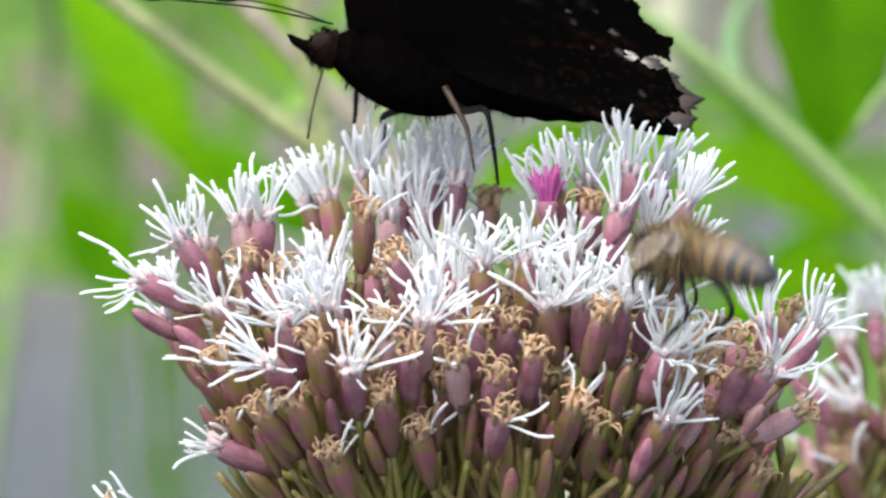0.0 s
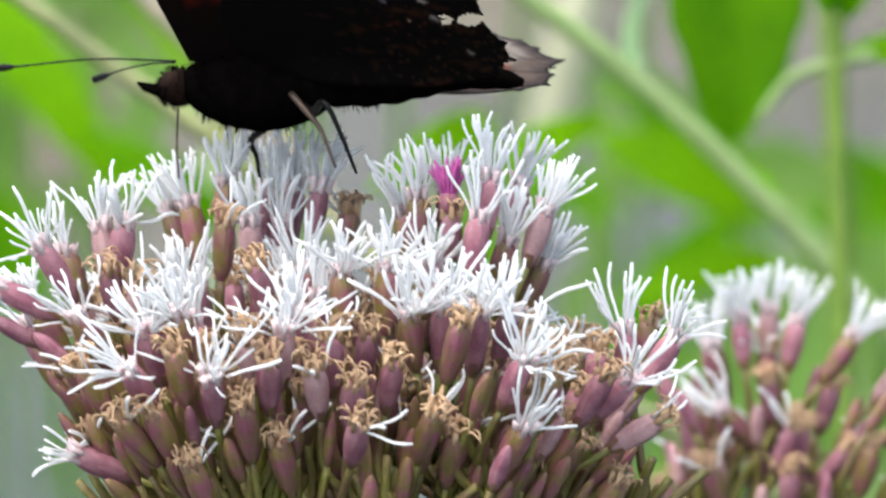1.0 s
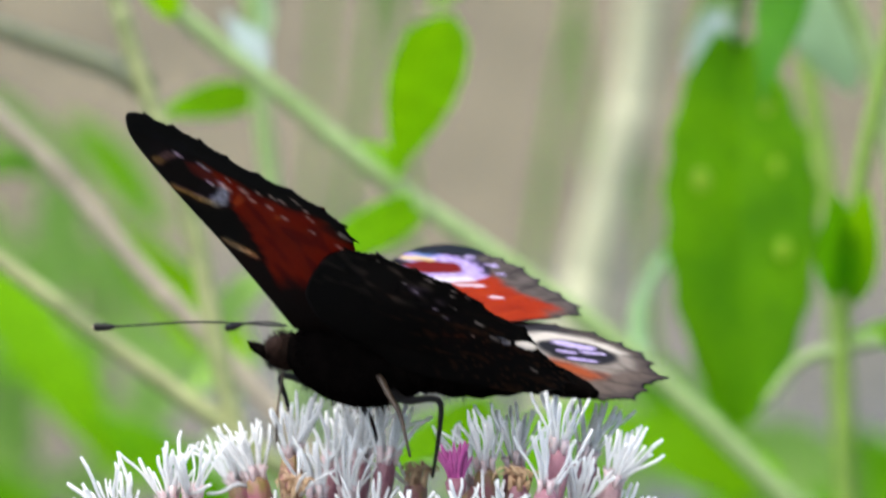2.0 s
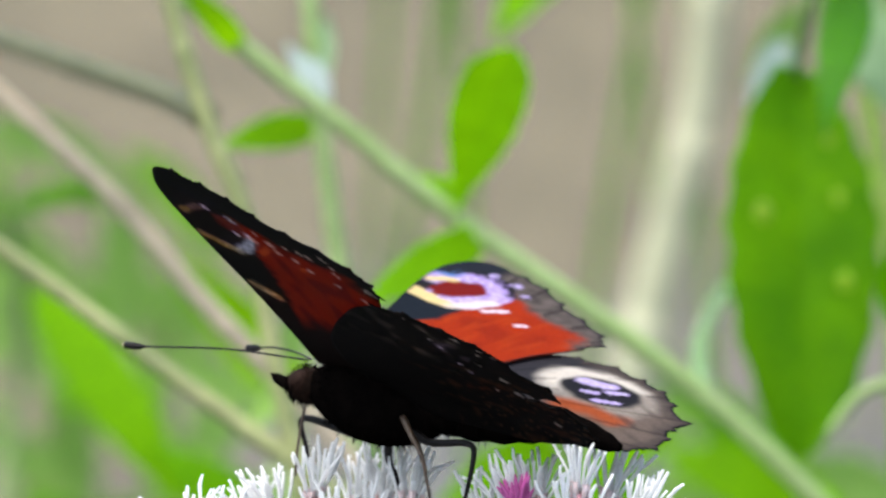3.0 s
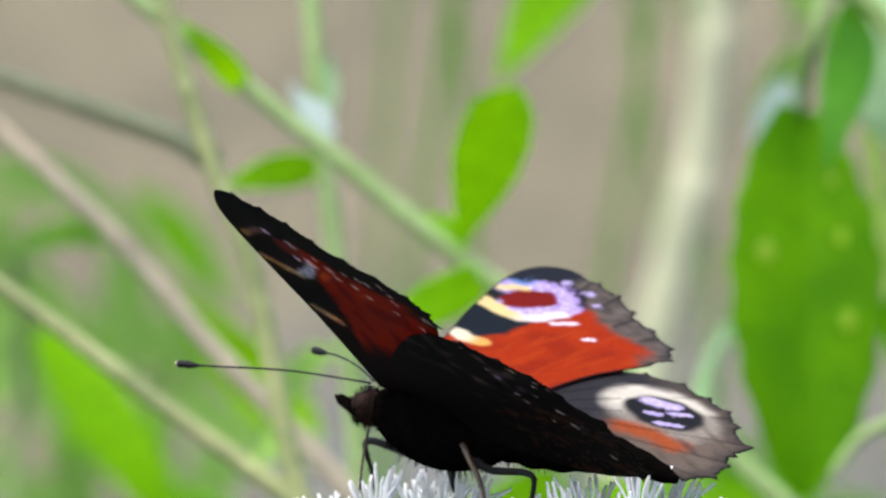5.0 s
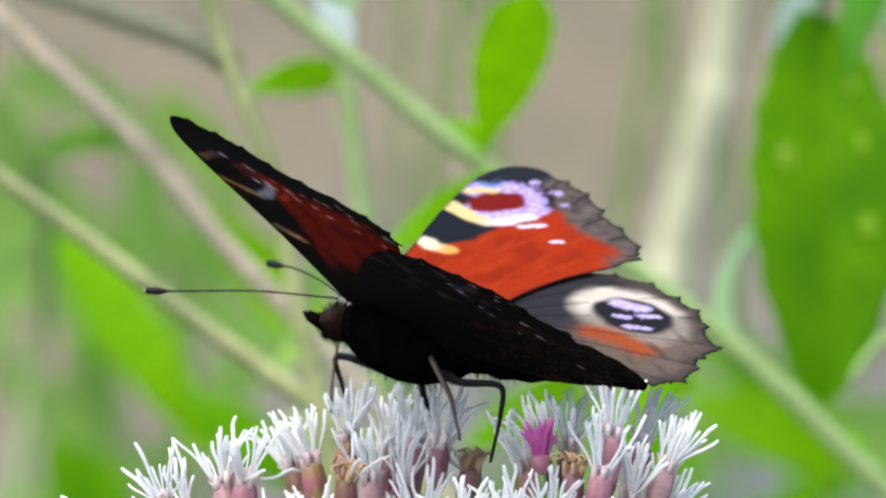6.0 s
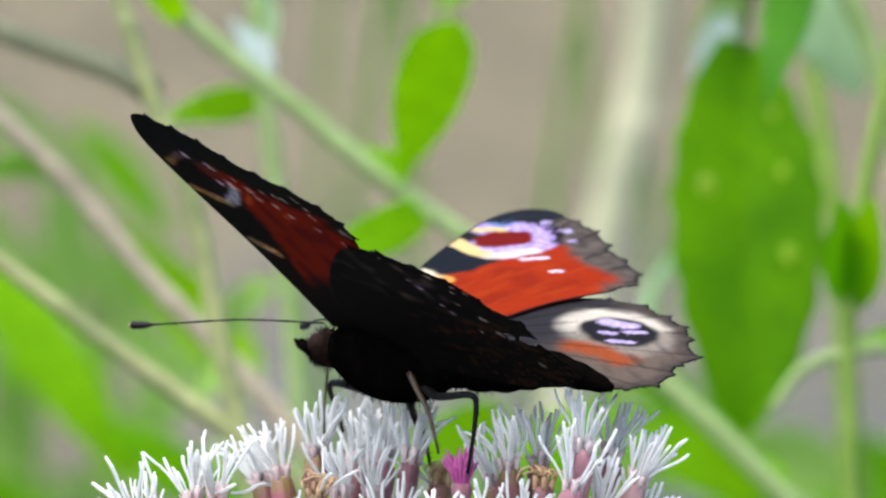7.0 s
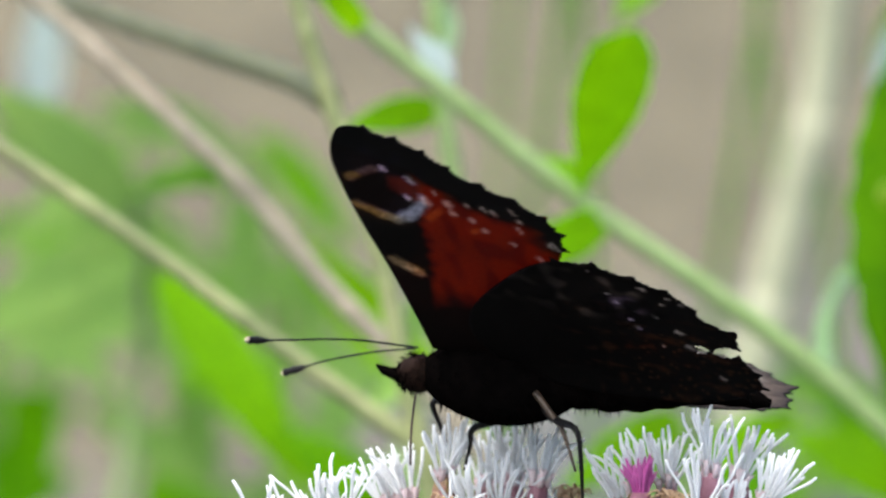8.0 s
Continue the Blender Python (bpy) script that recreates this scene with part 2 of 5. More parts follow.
def tube(bm, pts, radii, n=8, index=0, cap=True):
    """A round-sectioned tube along pts; radii is one number or one for each point."""
    pts = [Vector(p) for p in pts]
    if not hasattr(radii, "__len__"):
        radii = [radii] * len(pts)
    rings, side = [], None
    for i, p in enumerate(pts):
        d = (pts[min(i + 1, len(pts) - 1)] - pts[max(i - 1, 0)]).normalized()
        if side is None:
            side = d.orthogonal().normalized()
        side = (side - d * side.dot(d)).normalized()
        up = d.cross(side)
        rings.append([bm.verts.new(p + (side * math.cos(6.2832 * k / n) + up * math.sin(6.2832 * k / n)) * radii[i]) for k in range(n)])
    for a, b in zip(rings, rings[1:]):
        for k in range(n):
            bm.faces.new((a[k], a[(k + 1) % n], b[(k + 1) % n], b[k])).material_index = index
    if cap:
        bm.faces.new(rings[0][::-1]).material_index = index
        bm.faces.new(rings[-1]).material_index = index


def lathe(bm, axis_pts, radii, n=16, squash=1.0, index=0):
    """A body turned round a line in the xz plane, squashed sideways."""
    start = len(bm.verts)
    tube(bm, axis_pts, radii, n, index)
    bm.verts.ensure_lookup_table()
    for v in bm.verts[start:]:
        v.co.y *= squash


def leaf_mesh(base, tip, width, curl=0.08, rows=14, cols=8, fold=0.16, toothed=True, facing=(0, -1, 0.35), blunt=False, oblong=False):
    """A pointed blade with midrib, side veins, a folded, curling surface and a toothed margin."""
    base, tip = Vector(base), Vector(tip)
    ax = tip - base
    L = ax.length
    ax.normalize()
    nrm = Vector(facing)
    nrm = (nrm - ax * nrm.dot(ax)).normalized()
    side = ax.cross(nrm)
    bm = bmesh.new()
    grid = []
    for i in range(rows + 1):
        t = i / rows
        w = width * 0.5 * (math.sin(math.pi * min(1, t * 0.94 + 0.05) ** 0.8) ** 0.85)
        if blunt:
            w = width * 0.5 * (0.12 + 0.88 * math.sin(math.pi * 0.5 * min(1, t / 0.66)) ** 1.5) * max(0.02, 1 - max(0, (t - 0.66) / 0.34) ** 2.6) ** 0.5
        if oblong:
            w = width * 0.5 * max(0.02, math.sin(math.pi * min(1, t * 0.97 + 0.03))) ** 0.58
        if toothed and i % 2:
            w *= 0.93
        row = []
        for j in range(-cols, cols + 1):
            s = j / cols
            lift = abs(s) * fold * w + math.sin(t * 3.1 + s) * curl * L * 0.5 - t * t * curl * L + 0.02 * w * math.sin(9 * t * 6 - abs(s) * 7)
            rib = -0.03 * w if j == 0 else 0
            row.append(bm.verts.new(base + ax * (t * L) + side * (s * w) + nrm * (lift + rib)))
        grid.append(row)
    thick = nrm * -0.00025
    back = [[bm.verts.new(v.co + thick) for v in row] for row in grid]
    for i in range(rows):
        for j in range(2 * cols):
            bm.faces.new((grid[i][j], grid[i][j + 1], grid[i + 1][j + 1], grid[i + 1][j]))
    for i in range(rows):
        bm.faces.new((grid[i][0], grid[i + 1][0], back[i + 1][0], back[i][0]))
        bm.faces.new((grid[i][-1], back[i][-1], back[i + 1][-1], grid[i + 1][-1]))
    for row in back:
        for v in row[1:-1]:
            bm.verts.remove(v)
    return bm


# ---- ground: a flat verge that rises into a bank behind the plants ----
def ground_height(x, y):
    t = min(1, max(0, (y - 1.2) / 4.6))
    rise = 3.0 * t * t * (3 - 2 * t)
    return rise + (0.05 * noise.noise(Vector((x * 0.9, y * 0.9, 0))) + 0.02 * noise.noise(Vector((x * 4, y * 4, 2)))) * min(1, abs(y) + 0.1)


def build_ground():
    def spread(lo, hi):
        near = [lo + (hi - lo) * i / 110 for i in range(111)]
        far = [2.2 ** k for k in range(2, 10)]
        return [lo - f for f in reversed(far)] + near + [hi + f for f in far]
    xs, ys = spread(-3, 3), spread(-2, 6.5)
    verts = [(x, y, ground_height(x, y)) for y in ys for x in xs]
    w = len(xs)
    faces = [(j * w + i, j * w + i + 1, (j + 1) * w + i + 1, (j + 1) * w + i) for j in range(len(ys) - 1) for i in range(w - 1)]
    me = bpy.data.meshes.new("ground")
    me.from_pydata(verts, [], faces)
    me.materials.append(EARTH)
    me.polygons.foreach_set("use_smooth", [True] * len(faces))
    tagged(new("ground", me), "bare tan and grey earth bank behind the plants", "ground", kind="structure")


build_ground()


# ---- background plants, out of focus ----
def plant(name, label, category, line, radius, material, leaves=(), branches=(), taper=0.8, group="", joints=()):
    """A stalk from the ground up through the points of line, with side shoots and leaves as parts."""
    foot = Vector(line[0])
    foot.z = ground_height(foot.x, foot.y) - 0.02
    ob = thing(name, foot, label, category, group)
    pts = [foot] + [Vector(p) for p in line]
    path = [p - foot for p in spline(pts, 12)]
    bm = bmesh.new()
    n = len(path)
    nodes = [1 + 0.05 * max(0, 1 - abs(((i * 0.083) % 1) - 0.5) * 12) for i in range(n)]
    tube(bm, path, [radius * (1.15 - (1.15 - taper) * i / n) * nodes[i] for i in range(n)], 10)
    part("stalk", bm, material, ob)
    for f in joints:
        i = int(f * (n - 2))
        bm = bmesh.new()
        a, b, d = path[i], path[i + 1], (path[i + 1] - path[i]).normalized()
        r = radius * (1.15 - (1.15 - taper) * i / n)
        tube(bm, [a + d * r * k for k in (-2.4, -1.2, 0, 1.2, 2.4)], [r * k for k in (0.97, 1.03, 1.05, 1.03, 0.97)], 10)
        part("node", bm, material, ob)
    for pts_b, r_b, m_b in branches:
        bm = bmesh.new()
        q = [p - foot for p in spline(pts_b, 8)]
        tube(bm, q, [r_b * (1.1 - 0.4 * i / len(q)) for i in range(len(q))], 8)
        part("side_shoot", bm, m_b, ob)
    for b, t, w, m_l, *shape in leaves:
        part("leaf", leaf_mesh(Vector(b) - foot, Vector(t) - foot, w, blunt="blunt" in shape, oblong="oblong" in shape), m_l, ob)
    return ob


def background():
    # long slanting branch with pairs of leaves
    plant("leafy_branch", "slanting pale green herb stem with bright green leaves in pairs", "plant",
          [(0.1177, 0.24, 0.9054), (0.0626, 0.24, 0.954), (0.0451, 0.24, 0.9719), (0.0296, 0.24, 0.9865), (0.014, 0.24, 0.9981), (0.0003, 0.24, 1.0076), (-0.0132, 0.24, 1.0185), (-0.0255, 0.24, 1.0283), (-0.0411, 0.24, 1.0409)],
          0.00125, STEM_GREEN,
          [((0.0002, 0.24, 1.0079), (0.0062, 0.23, 1.0260), 0.0086, LEAF, "blunt"), ((0.0040, 0.24, 1.0053), (-0.0103, 0.23, 0.9976), 0.0056, LEAF),
           ((-0.0240, 0.24, 1.0266), (-0.0306, 0.23, 1.0340), 0.0036, LEAF),
           ((-0.0139, 0.24, 1.0195), (-0.0200, 0.28, 1.0310), 0.0034, LEAF_SILVER), ((0.0451, 0.24, 0.9721), (0.0409, 0.26, 0.9788), 0.003, LEAF), ((0.0004, 0.24, 1.0085), (-0.0039, 0.25, 1.0135), 0.004, LEAF)],
          [([(0.029, 0.24, 0.987), (0.0296, 0.27, 0.992), (0.0343, 0.33, 0.9979), (0.0429, 0.4, 1.0032), (0.0501, 0.42, 1.0072)], 0.0012, LEAF_PALE)])
    plant("slender_stem", "upright pale green herb stem with small leaves", "plant",
          [(-0.0098, 0.28, 0.9417), (-0.0125, 0.28, 0.9946), (-0.0142, 0.28, 1.0075), (-0.016, 0.28, 1.0225), (-0.0179, 0.28, 1.0476)], 0.00125, STEM_GREEN,
          [((-0.0162, 0.28, 1.0187), (-0.0271, 0.27, 1.0165), 0.0048, LEAF), ((-0.0158, 0.28, 1.0228), (-0.0150, 0.3, 1.0340), 0.0028, LEAF_PALE)], group="slender stems behind the flower")
    plant("slender_stem", "thin leaning green herb stem with a brownish side branch", "plant",
          [(-0.0101, 0.2, 0.9346), (-0.0194, 0.2, 0.9927), (-0.0225, 0.2, 1.0069), (-0.0268, 0.2, 1.018), (-0.0299, 0.2, 1.0278), (-0.0342, 0.2, 1.0445)], 0.00115, STEM_OLIVE, joints=(0.6, 0.8),
          branches=[([(-0.0268, 0.2, 1.018), (-0.0304, 0.21, 1.0201), (-0.0419, 0.24, 1.0244), (-0.0521, 0.27, 1.0283), (-0.0637, 0.3, 1.0325), (-0.0829, 0.32, 1.0394)], 0.0015, STEM_DARK)], group="slender stems behind the flower")
    plant("slanting_stalk", "slanting olive-green plant stalk", "plant stem",
          [(0.0596, 0.2, 0.9223), (0.0072, 0.2, 0.9618), (-0.0166, 0.2, 0.9797), (-0.033, 0.2, 0.9917), (-0.0484, 0.2, 1.0031), (-0.0688, 0.2, 1.0167)], 0.00115, STEM_OLIVE, joints=(0.55, 0.72, 0.9), group="slanting stalks behind the flower")
    plant("slanting_stalk", "slanting pinkish-tan plant stalk", "plant stem",
          [(0.0475, 0.26, 0.9032), (0.0011, 0.26, 0.9629), (-0.0149, 0.26, 0.9828), (-0.0288, 0.26, 0.9974), (-0.0401, 0.26, 1.0104), (-0.052, 0.26, 1.0213), (-0.0739, 0.26, 1.0405)], 0.00125, STEM_PINK, joints=(0.55, 0.72, 0.9), group="slanting stalks behind the flower")
    plant("pale_cane", "pale cream dry cane standing upright", "plant stem",
          [(0.0194, 0.9, 0.9006), (0.0327, 0.9, 0.9584), (0.0394, 0.9, 0.9885), (0.0458, 0.9, 1.0145), (0.0506, 0.9, 1.0350), (0.0532, 0.9, 1.0568), (0.0550, 0.9, 1.0892)], 0.0053, STEM_CREAM, joints=(0.4, 0.62, 0.84))
    plant("broad_leaved_plant", "green plant with a large drooping yellow-spotted leaf", "plant",
          [(0.0648, 0.26, 0.9364), (0.0621, 0.26, 0.9828), (0.0575, 0.26, 1.0193), (0.0488, 0.26, 1.0372), (0.0435, 0.26, 1.0399)], 0.0014, STEM_GREEN,
          [((0.0424, 0.3, 1.0262), (0.0431, 0.28, 0.9806), 0.0194, LEAF_DEEP, "oblong"), ((0.0475, 0.26, 1.0366), (0.043, 0.23, 1.0196), 0.0065, LEAF_DARK),
           ((0.0531, 0.5, 1.0408), (0.0429, 0.52, 1.0295), 0.0055, LEAF_SOFT), ((0.0476, 0.45, 1.0346), (0.0429, 0.45, 1.021), 0.0052, LEAF_SILVER), ((0.0497, 0.3, 1.0348), (0.0574, 0.3, 1.0195), 0.01, LEAF_PALE)],
          [([(0.0439, 0.26, 1.0399), (0.0422, 0.26, 1.0326), (0.0426, 0.3, 1.0256)], 0.0009, STEM_GREEN)], group="leafy plants behind the flower")
    spotted = [o for o in bpy.data.objects if o.name.startswith("broad_leaved_plant")][0]
    for c, r in (((0.0377, 0.284, 1.0084), 0.0013), ((0.0468, 0.284, 1.0102), 0.0009), ((0.0476, 0.284, 1.0001), 0.0011), ((0.0458, 0.288, 1.0172), 0.0008)):
        bm = bmesh.new()
        bmesh.ops.create_uvsphere(bm, u_segments=10, v_segments=6, radius=r, matrix=Matrix.Translation(Vector(c) - spotted.location) @ Matrix.Diagonal((0.9, 0.12, 1.1, 1)))
        part("spot", bm, LEAF_SPOT, spotted, "yellow spot on the leaf")
    plant("budding_stem", "upright green stem with a closed leafy bud", "plant",
          [(0.0523, 0.22, 0.933), (0.0514, 0.22, 0.9646), (0.0509, 0.22, 0.995), (0.0529, 0.22, 1.0089), (0.0561, 0.22, 1.0241), (0.058, 0.22, 1.0406)], 0.00105, STEM_FRESH,
          [((0.051, 0.22, 0.9944), (0.0494, 0.21, 1.0057), 0.006, LEAF_DEEP), ((0.051, 0.22, 0.9944), (0.0526, 0.21, 1.0057), 0.006, LEAF),
           ((0.0511, 0.22, 0.9893), (0.0665, 0.24, 0.9923), 0.004, LEAF)],
          [([(0.055, 0.22, 0.9899), (0.0513, 0.22, 0.9892), (0.0459, 0.22, 0.9874), (0.0423, 0.22, 0.9829)], 0.0008, STEM_GREEN)])
    plant("slender_stem", "upright pale green herb stem beside the bud", "plant",
          [(0.0625, 0.38, 0.9124), (0.0611, 0.38, 0.9668), (0.0591, 0.38, 1.0031), (0.0557, 0.38, 1.0265), (0.0534, 0.38, 1.0485)], 0.0016, STEM_FRESH, joints=(0.5, 0.7, 0.88), group="slender stems behind the flower")
    # broad soft leaves low behind the flower head
    plant("broad_leaved_plant", "soft green long-leaved plant behind the flower head", "plant",
          [(-0.0947, 0.7, 0.8536), (-0.0847, 0.7, 0.9339), (-0.0766, 0.7, 0.984), (-0.0756, 0.65, 1.0136)], 0.0016, STEM_GREEN,
          [((-0.0688, 0.62, 0.9985), (-0.0431, 0.6, 0.9640), 0.0118, LEAF),
           ((-0.0665, 0.5, 1.0094), (-0.0886, 0.5, 1.0272), 0.011, LEAF_SOFT), ((-0.0665, 0.5, 1.0094), (-0.0527, 0.55, 1.0165), 0.007, LEAF_DEEP), ((-0.1172, 1, 1.031), (-0.1153, 1, 1.0619), 0.0105, LEAF_SILVER), ((-0.0657, 0.5, 1.0018), (-0.092, 0.5, 0.9899), 0.012, LEAF_SOFT)],
          [([(-0.0756, 0.65, 1.0126), (-0.0944, 0.8, 1.0185), (-0.1172, 1, 1.0312)], 0.001, STEM_GREEN)], group="leafy plants behind the flower")
    plant("broad_leaved_plant", "bright green long-leaved plant behind the flower head", "plant",
          [(-0.0181, 0.45, 0.8818), (-0.023, 0.45, 0.9547), (-0.0258, 0.5, 0.9704), (-0.0226, 0.6, 0.9806)], 0.0014, STEM_GREEN,
          [((-0.0228, 0.55, 0.9815), (-0.0450, 0.52, 1.0061), 0.0100, LEAF), ((-0.0267, 0.45, 0.9798), (-0.0219, 0.4, 0.997), 0.006, LEAF_SOFT),
           ((-0.023, 0.45, 0.9628), (-0.0433, 0.45, 0.9774), 0.008, LEAF_DEEP)], group="leafy plants behind the flower")
    plant("broad_leaved_plant", "light green leafy plant beyond the flower", "plant",
          [(0.0167, 0.4, 0.8874), (0.0174, 0.4, 0.9491), (0.0155, 0.4, 0.9723), (0.014, 0.4, 0.98)], 0.0013, STEM_GREEN,
          [((0.0151, 0.4, 0.9785), (-0.0011, 0.38, 0.9706), 0.0078, LEAF), ((0.0167, 0.4, 0.9646), (0.0059, 0.4, 0.9561), 0.008, LEAF),
           ((0.0159, 0.4, 0.9723), (0.0306, 0.4, 0.98), 0.006, LEAF)], group="leafy plants behind the flower")
    plant("broad_leaved_plant", "soft green broad-leaved plant on the bank", "plant",
          [(0.099, 0.8, 0.8424), (0.0925, 0.8, 0.9072), (0.0838, 0.8, 0.9439), (0.0774, 0.8, 0.9526)], 0.0018, STEM_GREEN,
          [((0.0694, 0.75, 0.9566), (0.0371, 0.75, 0.9704), 0.0145, LEAF), ((0.0617, 0.55, 0.9546), (0.0339, 0.55, 0.9466), 0.0062, LEAF)], group="leafy plants behind the flower")
    plant("overhanging_plant", "leaning stem with a hanging bright green leaf", "plant",
          [(0.1523, 0.55, 0.9859), (0.099, 0.55, 1.0569), (0.0547, 0.55, 1.0729), (0.0192, 0.55, 1.0658)], 0.0013, STEM_GREEN,
          [((0.0245, 0.55, 1.0658), (0.0074, 0.52, 1.0385), 0.012, LEAF), ((0.0458, 0.55, 1.0711), (0.057, 0.52, 1.0463), 0.012, LEAF_SOFT), ((0.0635, 0.55, 1.072), (0.0671, 0.52, 1.0355), 0.014, LEAF_PALE)])
    # a magenta floret of another flower just behind
    bud = plant("magenta_floret", "small magenta flower tuft on a thin green stem", "flower",
                [(0.0065, -0.006, 0.9517), (0.0057, -0.006, 0.9745), (0.0054, -0.006, 0.9806)], 0.0004, STEM_GREEN, taper=0.9)
    foot = Vector(bud.location)
    c = Vector((0.0054, -0.006, 0.9810)) - foot
    bm = bmesh.new()
    tube(bm, [c + Vector((0, 0, z * MM)) for z in (-1.2, -0.7, 0.1, 0.5)], [0.3 * MM, 0.75 * MM, 0.9 * MM, 0.7 * MM], 9)
    part("calyx", bm, BRACT, bud)
    rb = random.Random(2)
    for i in range(26):
        a = 2.4 * i
        d = Vector((math.cos(a), math.sin(a), 0)) * rb.uniform(0.2, 1.0)
        h = rb.uniform(1.9, 3.6)
        bm = bmesh.new()
        tube(bm, spline([c + d * 0.5 * MM, c + (d * 0.8 + Vector((0, 0, h * 0.55))) * MM, c + (d * rb.uniform(1.0, 2.0) + Vector((rb.uniform(-0.3, 0.3), 0, h))) * MM], 3), [0.12 * MM, 0.14 * MM, 0.17 * MM, 0.2 * MM, 0.2 * MM, 0.16 * MM, 0.06 * MM], 5)
        part("petal", bm, MAGENTA, bud)


background()


def undergrowth():
    """Far leaves and blades on the bank, beyond counting."""
    rnd = random.Random(5)
    bm = bmesh.new()
    zones = [(-0.30, -0.055, 0.915, 1.04, 110), (-0.12, 0.10, 0.62, 0.86, 70), (0.06, 0.2, 0.72, 0.93, 150), (0.0, 0.1, 0.9, 0.972, 24), (-0.05, 0.3, 1.12, 1.3, 26), (-0.45, -0.22, 0.9, 1.25, 60)]
    for x0, x1, z0, z1, count in zones:
        for _ in range(count):
            d = rnd.uniform(0.85, 1.7)
            f = (d + 0.6) / 2.0
            x, z = rnd.uniform(x0, x1) * f * 1.35, 1 + (rnd.uniform(z0, z1) - 1) * f
            L, W = rnd.uniform(0.02, 0.05), rnd.uniform(0.008, 0.018)
            a = rnd.uniform(0, 6.28)
            ax = Vector((math.cos(a), rnd.uniform(-0.4, 0.4), math.sin(a))).normalized()
            nrm = Vector((rnd.uniform(-0.5, 0.5), -1, rnd.uniform(0, 0.9))).normalized()
            side = ax.cross(nrm).normalized()
            p, tone = Vector((x, d, z)), rnd.choice((0, 0, 0, 0, 1, 1))
            prev = None
            for k in range(6):
                t = k / 5
                w = W * 0.5 * math.sin(math.pi * (0.06 + 0.9 * t))
                q = p + ax * L * t - Vector((0, 0, L * 0.25 * t * t))
                row = [bm.verts.new(q - side * w), bm.verts.new(q - nrm * w * 0.2), bm.verts.new(q + side * w)]
                if prev:
                    for i in (0, 1):
                        bm.faces.new((prev[i], prev[i + 1], row[i + 1], row[i])).material_index = tone
                prev = row
            if rnd.random() < 0.5:
                tube(bm, spline([p, p + Vector((rnd.uniform(-0.03, 0.03), 0.02, -0.2)), (p.x + rnd.uniform(-0.05, 0.05), d + 0.05, ground_height(p.x, d + 0.05))], 4), 0.0014, 5, 0)
    me = bpy.data.meshes.new("undergrowth")
    bm.to_mesh(me)
    bm.free()
    for m in (LEAF_SOFT, LEAF_DEEP, LEAF_PALE):
        me.materials.append(m)
    tagged(new("undergrowth", me), "soft green mass of herbs on the bank", "undergrowth", kind="stuff")


undergrowth()


# ---- the flower head ----
rf = random.Random(11)


def involucre_mesh(length, width, dark, closed=False):
    """A plump cup of overlapping bracts, paler towards the rim."""
    bm = bmesh.new()
    prof = ((0, 0.26), (0.08, 0.5), (0.25, 0.74), (0.5, 0.93), (0.74, 1.0), (0.9, 0.94), (0.98, 0.76), (1.0, 0.5))
    if closed:
        prof = ((0, 0.3), (0.12, 0.66), (0.4, 0.96), (0.66, 0.95), (0.86, 0.7), (0.96, 0.38), (1.0, 0.08))
    tube(bm, [(0, 0, t * length) for t, _ in prof], [r * width / 2 * 0.95 for _, r in prof], 12)

    def girth(z):
        return float(np.interp(z, [t for t, _ in prof], [r for _, r in prof])) * width / 2
    for tier, (z0, hgt, k) in enumerate(((0.0, 0.42, 4), (0.1, 0.62, 5), (0.22, 0.76, 6))):
        for i in range(k):
            a = 6.2832 * (i + tier * 0.5) / k + rf.uniform(-0.12, 0.12)
            d, s = Vector((math.cos(a), math.sin(a), 0)), Vector((-math.sin(a), math.cos(a), 0))
            prev, top = None, hgt * rf.uniform(0.92, 1.02)
            for q in range(6):
                t = q / 5
                z = z0 + top * t
                w = width * 0.34 * (math.sin(math.pi * (0.2 + 0.72 * t)) + 0.06)
                r = girth(min(z, 0.97)) + 0.012 * width * (3 - tier)
                row = [bm.verts.new(d * (r - 0.1 * width * u * u * 4 * (w / width) ** 0.5) + s * w * u + Vector((0, 0, z * length))) for u in (-0.5, -0.2, 0.2, 0.5)]
                if prev:
                    for c in range(3):
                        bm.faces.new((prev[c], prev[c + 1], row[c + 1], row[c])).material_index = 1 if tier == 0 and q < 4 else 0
                prev = row
    me = bpy.data.meshes.new("involucre")
    bm.to_mesh(me)
    bm.free()
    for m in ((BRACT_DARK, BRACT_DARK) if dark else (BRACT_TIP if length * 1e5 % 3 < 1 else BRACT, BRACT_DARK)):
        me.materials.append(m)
    me.polygons.foreach_set("use_smooth", [True] * len(me.polygons))
    return me


